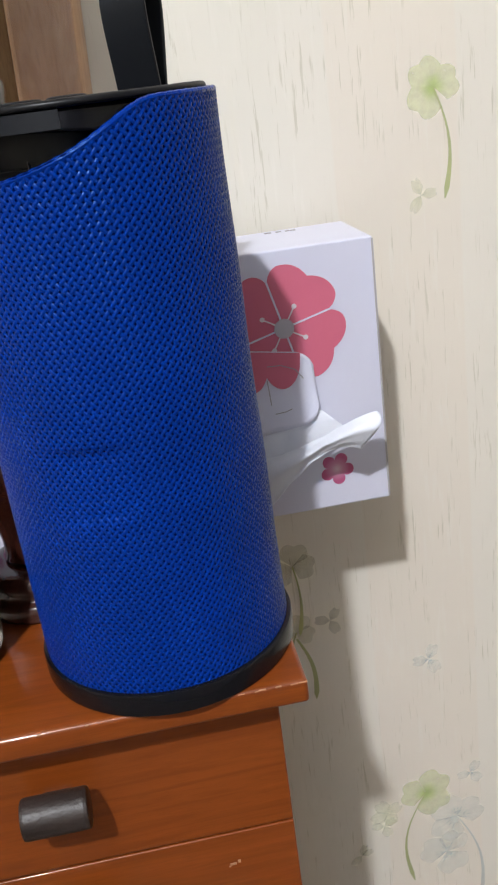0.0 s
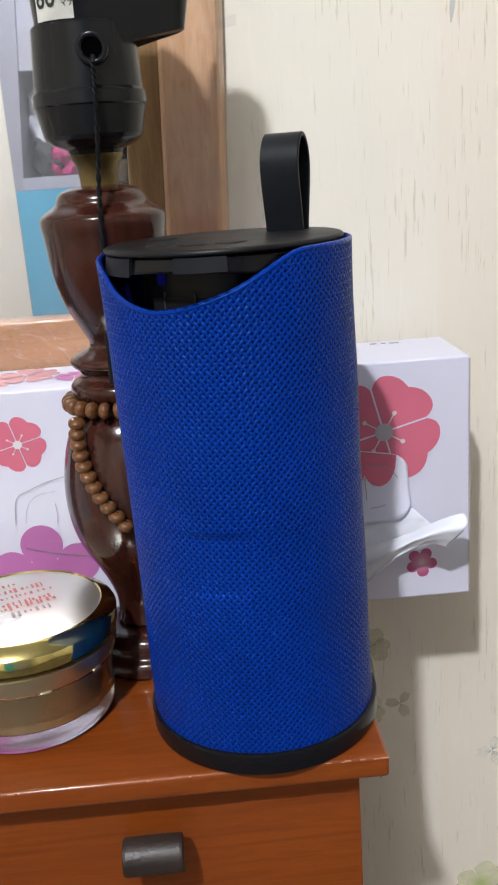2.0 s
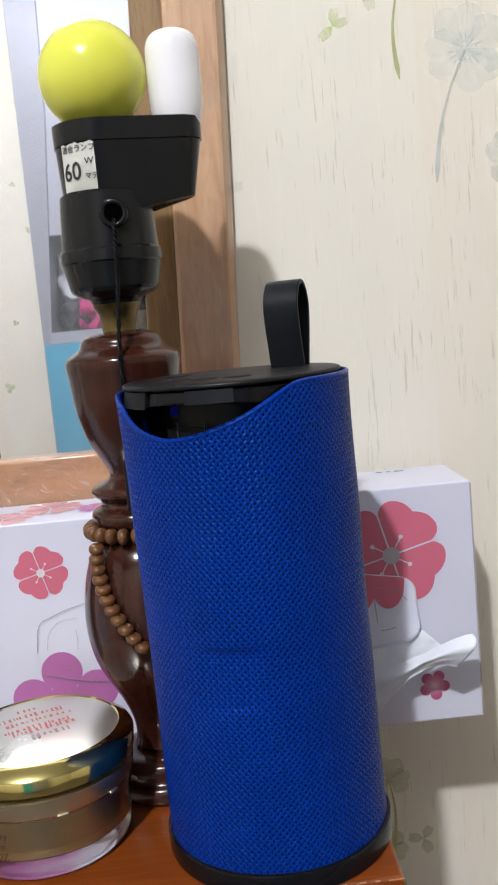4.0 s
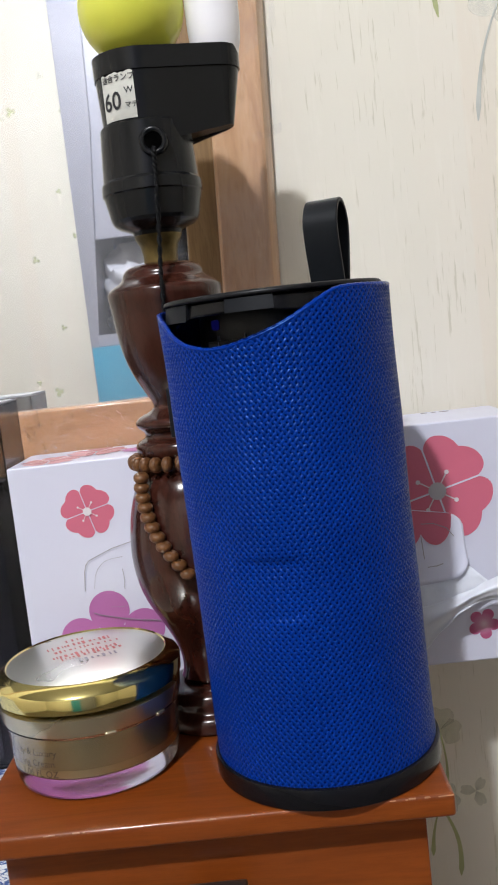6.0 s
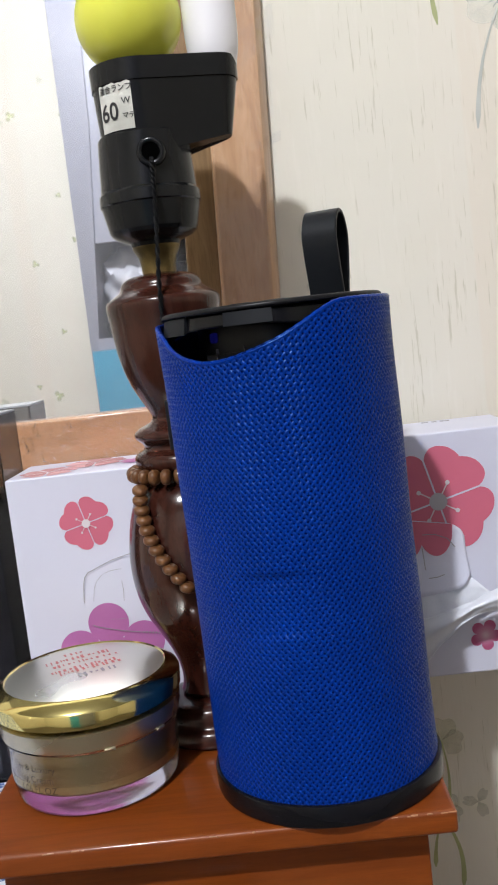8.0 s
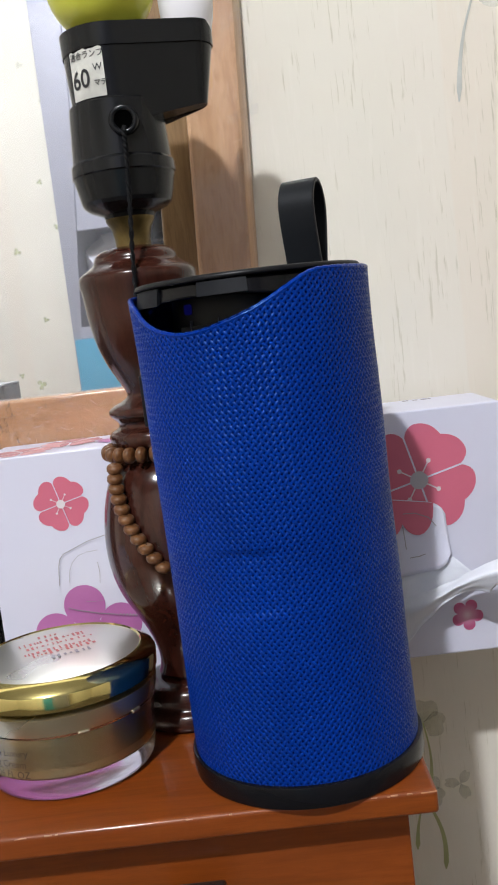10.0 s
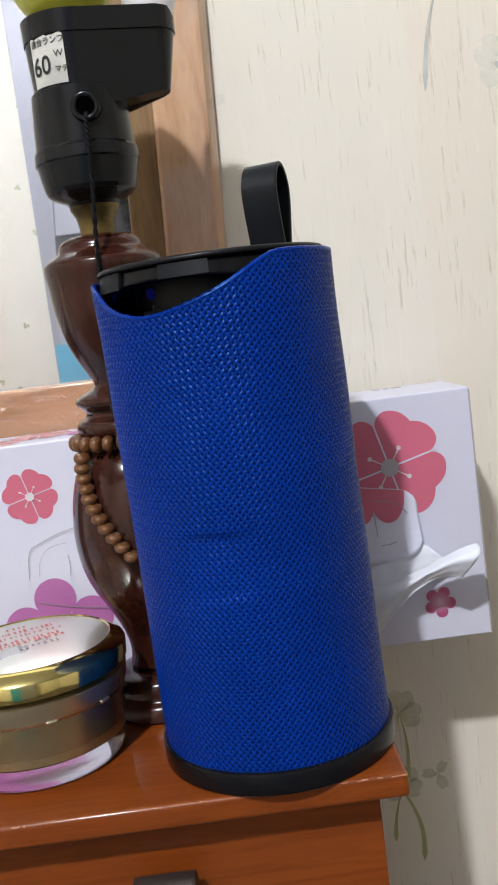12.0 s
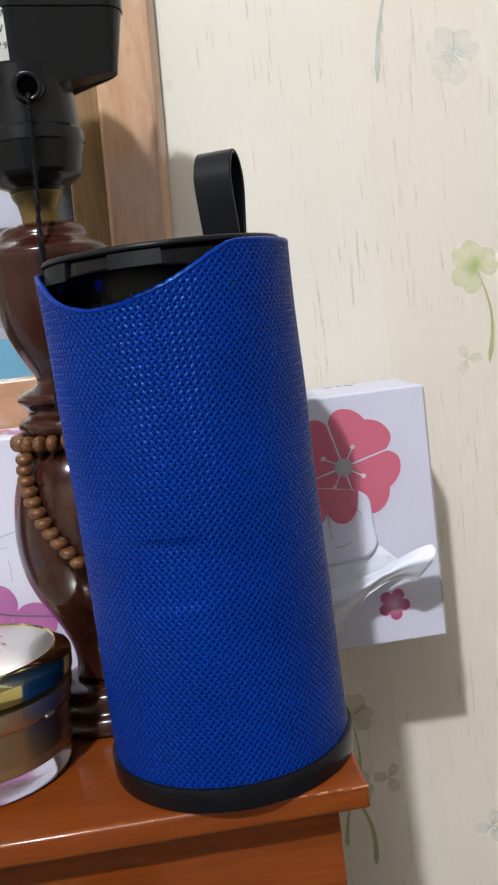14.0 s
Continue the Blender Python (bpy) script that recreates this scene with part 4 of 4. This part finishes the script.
part("turned_stem", lathe(rounded_profile([(0, 0.0170), (0.0130, 0.0172), (0.0108, 0.0225), (0.0118, 0.0310), (0.0165, 0.0420), (0.0245, 0.0560), (0.0272, 0.0720), (0.0258, 0.0880), (0.0225, 0.1000), (0.0185, 0.1065), (0.0150, 0.1080), (0.0145, 0.1105), (0.0185, 0.1135), (0.0196, 0.1170), (0.0185, 0.1195), (0.0150, 0.1210), (0.0150, 0.1235), (0.0188, 0.1262), (0.0178, 0.1290), (0.0110, 0.1318), (0.0098, 0.1340), (0.0132, 0.1400), (0.0180, 0.1490), (0.0211, 0.1610), (0.0222, 0.1730), (0.0232, 0.1785), (0.0226, 0.1810), (0.0165, 0.1845), (0.0162, 0.1870), (0.0140, 0.1895), (0.0068, 0.1910), (0, 0.1911)], 4), 112), M_LAMPWOOD, lamp, "dark red lacquered turned stem")
part("brass_neck", lathe([(0, 0.1900), (0.0068, 0.1900), (0.0069, 0.1935), (0.0076, 0.1975), (0.0094, 0.2005), (0.0096, 0.2022), (0, 0.2022)], 48), M_BRASS, lamp, "tarnished brass neck")
socket = part("socket", lathe([(0, 0.2010), (0.0094, 0.2012), (0.0100, 0.2030), (0.0150, 0.2050), (0.0168, 0.2064), (0.0176, 0.2078), (0.0194, 0.2165), (0.0195, 0.2171), (0.0201, 0.2176), (0.0199, 0.2216), (0.0194, 0.2224), (0.0190, 0.2228), (0.0186, 0.2310), (0.0180, 0.2400), (0.0178, 0.2428), (0.0174, 0.2434), (0, 0.2436)], 96), M_BAKELITE, lamp, "black bakelite lamp socket with a pull cord", 18)


def twin_housing(z0, z1, grow0=(0.0, 0.0), grow1=(0.0, 0.0), slope=0.0):
    """Hull of the main socket and the smaller one beside it, creased where the flat cheek begins."""
    def hull(g, zz):
        pts = []
        big, small, cx = 0.0172 + g[0], 0.0100 + g[1], 0.0292
        tilt = math.acos((big - small) / cx) - 0.16
        n = 30
        for i in range(n + 1):
            a = tilt + (2 * math.pi - 2 * tilt) * i / n
            pts.append((big * math.cos(a), big * math.sin(a)))
        for i in range(n + 1):
            a = -tilt + 2 * tilt * i / n
            pts.append((cx + small * math.cos(a), small * math.sin(a)))
        return [(x, y, zz(x)) for x, y in pts]

    low = hull(grow0, lambda x: z0 + slope * max(0, min(1, (x - 0.012) / 0.028)))
    high = hull(grow1, lambda x: z1)
    bm = bmesh.new()
    a = [bm.verts.new(p) for p in low]
    b = [bm.verts.new(p) for p in high]
    for i in range(len(a)):
        j = (i + 1) % len(a)
        bm.faces.new((a[i], a[j], b[j], b[i]))
    bm.faces.new(a[::-1])
    bm.faces.new(b)
    return bm


part("twin_housing", twin_housing(0.2350, 0.2612, (-0.0014, -0.0040), (0.0, 0.0), 0.0068), M_BAKELITE, socket, "", 11)
part("housing_rim", twin_housing(0.2614, 0.2694, (0.0004, 0.0006), (0.0006, 0.0008)), M_BAKELITE, socket, "raised rim of the black housing", 11)
hub = lathe(rounded_profile([(0.0030, 0.0), (0.0036, 0.0016), (0.0052, 0.0016), (0.0056, 0.0), (0.0056, -0.004)], 2), 32)
bmesh.ops.rotate(hub, cent=(0, 0, 0), matrix=Matrix.Rotation(radians(90), 3, "X"), verts=hub.verts)
bmesh.ops.translate(hub, vec=(0.0042, -0.0184, 0.2342), verts=hub.verts)
part("cord_outlet", hub, M_BAKELITE, socket, "round cord outlet")
# solid black plug paints the shade inside the outlet
part("outlet_hole", tube([(0.0042, -0.0172, 0.2342), (0.0042, -0.0190, 0.2342)], 0.0034, 24), M_HOLE_SHADE, socket)


def ball(r, at, seg=64, rings=32, stretch=0.0):
    """A ball; stretch lengthens it upwards at its middle."""
    prof = [(0 if i in (0, rings) else r * math.sin(math.pi * i / rings), -r * math.cos(math.pi * i / rings) + (stretch if i > rings / 2 else 0)) for i in range(rings + 1)]
    return lathe(prof, seg, at)


part("yellow_bulb", ball(0.0206, (0.0, 0, 0.2880)), M_YELLOW, lamp, "yellow-green round light bulb, unlit")
part("white_bulb", lathe(rounded_profile([(0.0080, 0.262), (0.0088, 0.268), (0.0104, 0.2745), (0.0105, 0.2930), (0.0100, 0.2985), (0.0072, 0.3022), (0, 0.3030)], 4), 64, (0.0313, 0, 0)), M_WHITEBULB, lamp, "small white light bulb, unlit")

# paper sticker on the socket
SR, SA = 0.01735, radians(-140)
sticker = part("sticker", wrap(grid(12, 14, lambda u, v: (0.0146 * u, 0, 0.0172 * v + (0.0006 * math.sin(23 * u) * math.sin(9 * u) if v == 1 else 0.0))), SR, SA, 0.2438), M_STICKER, lamp, "worn silvery wattage sticker")
for text, size, x, z in (("適合ランプ", 0.0029, 0.0008, 0.0142), ("60", 0.0092, 0.0006, 0.0040), ("W", 0.0034, 0.0106, 0.0092), ("マデ", 0.0026, 0.0104, 0.0040)):
    bm = lettering(text, size, 0.00016 if text == "60" else 0.00004)
    bmesh.ops.translate(bm, vec=(x, 0, z), verts=bm.verts)
    if text == "60":
        for v in bm.verts:
            v.co.x = 0.0006 + (v.co.x - 0.0006) * 0.92
    part("lettering", wrap(bm, SR + 0.0002, SA, 0.2438), M_INK, sticker)

# pull cord
cord_pts = [(0.0042, -0.0184, 0.2320), (0.0042, -0.0222, 0.2296), (0.0040, -0.0226, 0.2200), (0.0030, -0.0224, 0.2050), (0.0016, -0.0240, 0.1850), (0.0010, -0.0252, 0.1650), (0.0006, -0.0250, 0.1500), (0.0004, -0.0245, 0.1410)]
for k in range(2):
    pts = []
    for i in range(len(cord_pts) - 1):
        for s in range(24):
            t = s / 24
            p = Vector(cord_pts[i]).lerp(Vector(cord_pts[i + 1]), t)
            w = (i * 24 + s) * 0.62 + math.pi * k
            pts.append(p + Vector((0.00046 * math.cos(w), 0.00046 * math.sin(w), 0)))
    part("cord_strand", tube(pts, 0.00054, 6), M_CORD, lamp, "twisted black pull cord")
part("cord_pull", box((0.0052, 0.0040, 0.0190), (0.0008, -0.0245, 0.1320), 0.0007), M_BLACK, lamp, "black plastic cord pull")


# ---- wooden bead bracelet hung round the lamp ----
beads = thing("bead_bracelet", (LMP[0], LMP[1], LMP[2]), "brown wooden bead bracelet hung round the lamp", "bracelet")
BEADS = []
for k in range(25):
    a = radians(-134 + 14.4 * k)
    BEADS.append((0.0206 * math.cos(a), 0.0206 * math.sin(a), 0.1115, a + math.pi / 2, 0))
for k in range(11):
    t = k / 10
    a = radians(-133 + 40 * t ** 1.5)
    z = 0.1070 - 0.0375 * t
    r = 0.0242 + 0.0052 * math.sin(min(1, t * 1.15) * math.pi / 2)
    BEADS.append((r * math.cos(a), r * math.sin(a), z, a + math.pi / 2, 1))


def bead_mesh():
    bm = lathe(rounded_profile([(0.0003, -0.0019), (0.0018, -0.0020), (0.0030, -0.0011), (0.0032, 0.0), (0.0030, 0.0011), (0.0018, 0.0020), (0.0003, 0.0019)], 4), 18)
    bmesh.ops.recalc_face_normals(bm, faces=bm.faces)
    smooth(bm)
    me = bpy.data.meshes.new("bead")
    bm.to_mesh(me)
    bm.free()
    me.materials.append(M_BEAD)
    return me


BEAD = bead_mesh()
for x, y, z, a, hang in BEADS:
    o = new("bead", BEAD)
    o.parent = beads
    if hang:
        o.matrix_basis = Matrix.Translation((x, y, z)) @ Euler((0.10, 0.28, a)).to_matrix().to_4x4()
    else:
        o.matrix_basis = Matrix.Translation((x, y, z)) @ Euler((0, math.pi / 2, a)).to_matrix().to_4x4()
part("thread", tube([(b[0] * 0.99, b[1] * 0.99, b[2]) for b in BEADS[25:]], 0.0005, 6), M_CORD, beads)


# ---- cream jar ----
JAR = (-0.0931, 0.2788, 0.9)
jar = thing("cream_jar", JAR, "gold and champagne cosmetic cream jar with clear base", "jar")
part("clear_base", lathe(rounded_profile([(0, 0.0002), (0.0280, 0.0002), (0.0300, 0.0008), (0.0313, 0.0036), (0.0322, 0.0120), (0.0326, 0.0220), (0.0334, 0.0240), (0.0334, 0.0248), (0.0316, 0.0249), (0.0313, 0.0086), (0.0, 0.0084)], 2), 112), M_ACRYLIC, jar, "thick clear acrylic base and wall")
part("inner_cup", lathe([(0, 0.0088), (0.0303, 0.0088), (0.0309, 0.0094), (0.0312, 0.0246), (0.0, 0.0246)], 112), M_GOLDIN, jar, "gold inner cup")
lid = part("lid", lathe(rounded_profile([(0, 0.0252), (0.0326, 0.0252), (0.0342, 0.0255), (0.0350, 0.0341), (0.0, 0.0342)], 2), 112), M_CHAMPAGNE, jar, "brushed champagne lid wall")
part("lid_band", lathe([(0.0, 0.0341), (0.0347, 0.0341), (0.0355, 0.0345), (0.0358, 0.0398), (0.0354, 0.0406), (0.0312, 0.0434), (0.0306, 0.0437), (0.0301, 0.0432), (0, 0.0431)], 96), M_GOLD, lid, "bevelled polished gold band")
part("lid_top", lathe([(0.0301, 0.0432), (0.0240, 0.0442), (0.0120, 0.0450), (0, 0.0453)], 96), M_LIDTOP, lid, "domed silvery lid top")
for ang in (-72, -36):
    part("lid_tab", wrap(grid(6, 1, lambda u, v: (0.0040 * u, 0, 0.0010 * v)), 0.0345, radians(ang), 0.0246), M_CHAMPAGNE, lid, "small tab at the lid's seam").modifiers.new("thickness", "SOLIDIFY").thickness = 0.0010


def dome(r):
    return 0.0455 - 0.0012 * (r / 0.0292) ** 2


random.seed(11)
for row, (y, x0, x1) in enumerate(((0.0165, -0.0040, 0.0030), (0.0105, -0.0125, 0.0125), (0.0050, -0.0105, 0.0140), (-0.0010, -0.0125, 0.0120), (-0.0040, -0.0100, 0.0140), (-0.0095, -0.0040, 0.0105))):
    x = x0
    while x < x1:
        w = random.uniform(0.0004, 0.0011)
        h = random.uniform(0.0010, 0.0036)
        ca, sa = math.cos(0.42), math.sin(0.42)
        px, py = x * ca - y * sa, x * sa + y * ca
        bm = box((w, h, 0.0001), (0, 0, 0))
        bmesh.ops.rotate(bm, cent=(0, 0, 0), matrix=Matrix.Rotation(0.42, 3, "Z"), verts=bm.verts)
        bmesh.ops.translate(bm, vec=(px, py, dome(math.hypot(px, py)) - 0.0001), verts=bm.verts)
        part("print_bar", bm, M_REDPRINT if row < 5 else M_GREY_INK, lid)
        x += w + random.uniform(0.0006, 0.0018)
for text, x, z in (("ty & Luxury", 0.0, 0.0182), ("ing Cream", 0.0010, 0.0142), ("1.06 FL OZ", 0.0002, 0.0104)):
    bm = lettering(text, 0.0036)
    bmesh.ops.translate(bm, vec=(x, 0, 0), verts=bm.verts)
    part("lettering", wrap(bm, 0.0329, radians(-134), z), M_JARINK, jar)


# ---- clear display box with a dark package in it, behind the jar ----
CX0, CX1, CY0, CY1, CZ0, CZ1 = -0.262, -0.1345, 0.3500, 0.3830, 0.8672, 1.0400
case = thing("display_box", (0, 0, 0), "clear plastic display box holding dark cosmetic packaging", "box")
T = 0.0008
for name, b in (("front_pane", (CX0, CX1, CY0, CY0 + T, CZ0 + T, CZ1 - T)), ("back_pane", (CX0, CX1, CY1 - T, CY1, CZ0 + T, CZ1 - T)), ("side_pane", (CX1 - T, CX1, CY0 + T, CY1 - T, CZ0 + T, CZ1 - T)),
                ("side_pane", (CX0, CX0 + T, CY0 + T, CY1 - T, CZ0 + T, CZ1 - T)), ("lid_pane", (CX0, CX1, CY0, CY1, CZ1 - T, CZ1)), ("bottom_pane", (CX0, CX1, CY0, CY1, CZ0, CZ0 + T))):
    part(name, span(*b, 0), M_FROST if name == "lid_pane" else M_CLEAR, case).visible_shadow = False
pack = thing("cosmetic_package", (0, 0, 0), "black card cosmetic package with rose pink outlines", "package")
PX1 = -0.1420
part("carton", span(-0.255, PX1, CY0 + 0.003, CY1 - 0.004, CZ0 + T, 1.0020, 0.0006), M_PACK, pack)
# blue-grey strip stands in for the grey reflection in the clear case
part("grey_panel", span(-0.1625, PX1 - 0.014, CY0 + 0.0025, CY0 + 0.0035, CZ0 + 0.004, 1.0000, 0), M_REFLECTION_EDGE_GREY, pack, "blue-grey strip painted for the reflection in the clear case")
for x0, x1, z0, z1 in ((-0.1660, -0.1645, 0.8735, 0.960), (-0.1700, -0.1690, 0.8785, 0.960), (-0.2300, -0.1645, 0.8720, 0.8735), (-0.2300, -0.1690, 0.8775, 0.8785)):
    part("outline_print", span(x0, x1, CY0 + 0.0024, CY0 + 0.003, z0, z1, 0), M_PACK_PINK, pack)


# ---- across the room, seen in the mirror: an open wardrobe ----
WY = -2.00
ward = thing("wardrobe", (0, 0, 0), "lavender-grey open wardrobe with a blue lower door", "wardrobe")
WX0, WX1 = -0.535, 0.60
part("side_panel", prism([(WX0, 0.0), (WX0 + 0.020, 0.0), (WX0 + 0.024, 1.04), (WX0 + 0.085, 1.75), (WX0 + 0.100, 2.2), (WX0, 2.2)], -2.38, WY, 0.002), M_WARD, ward)
part("side_panel", span(WX1 - 0.02, WX1, -2.38, WY, 0.0, 2.2, 0.002), M_WARD, ward)
part("back_panel", span(WX0 + 0.024, WX1 - 0.02, -2.385, -2.37, 0.0, 2.2, 0), M_WARD_LIGHT, ward)
part("top_panel", span(WX0 + 0.024, WX1 - 0.02, -2.37, WY, 2.17, 2.2, 0.002), M_WARD, ward)
part("shelf", span(WX0 + 0.024, WX1 - 0.02, -2.37, WY + 0.004, 1.0690, 1.1050, 0.002), M_WARD_LIGHT, ward)
part("lower_door", span(WX0 + 0.006, -0.12, WY + 0.001, WY + 0.018, 0.05, 1.0680, 0.002), M_BLUE, ward, "sky blue lower door")
part("lower_door", span(-0.118, WX1 - 0.021, WY + 0.001, WY + 0.018, 0.05, 1.0680, 0.002), M_WARD, ward, "lavender-grey lower door")
part("upper_door", span(WX0 + 0.05, 0.10, WY - 0.03, WY - 0.012, 1.40, 2.165, 0.002), M_WARD_LIGHT, ward, "pale grey upper door")


def heap(size, at, seed, squash=1.0):
    bm = bmesh.new()
    bmesh.ops.create_icosphere(bm, subdivisions=4, radius=1.0)
    for v in bm.verts:
        n = noise.noise(v.co * 2.3 + Vector((seed, 0, 0))) * 0.28 + noise.noise(v.co * 6 + Vector((0, seed, 0))) * 0.10
        v.co *= 1 + n
        v.co.z = max(v.co.z, -0.6)
        v.co = Vector((v.co.x * size[0] + at[0], v.co.y * size[1] + at[1], v.co.z * size[2] + at[2]))
    return bm


for name, m, size, at, seed, label in (("folded_clothes", M_CLOTH_DARK, (0.092, 0.15, 0.080), (-0.400, -2.17, 1.155), 3, "dark folded clothes lying on the wardrobe shelf"),
                                        ("folded_clothes", M_CLOTH_PINK, (0.060, 0.10, 0.070), (-0.375, -2.10, 1.150), 8, "magenta clothes heaped on the wardrobe shelf"),
                                        ("white_clothes", M_CLOTH_WHITE, (0.112, 0.13, 0.117), (-0.388, -2.19, 1.270), 5, "white crumpled clothes on the dark pile")):
    ob = tagged(to_object(name, heap(size, at, seed), m), label, "clothes")
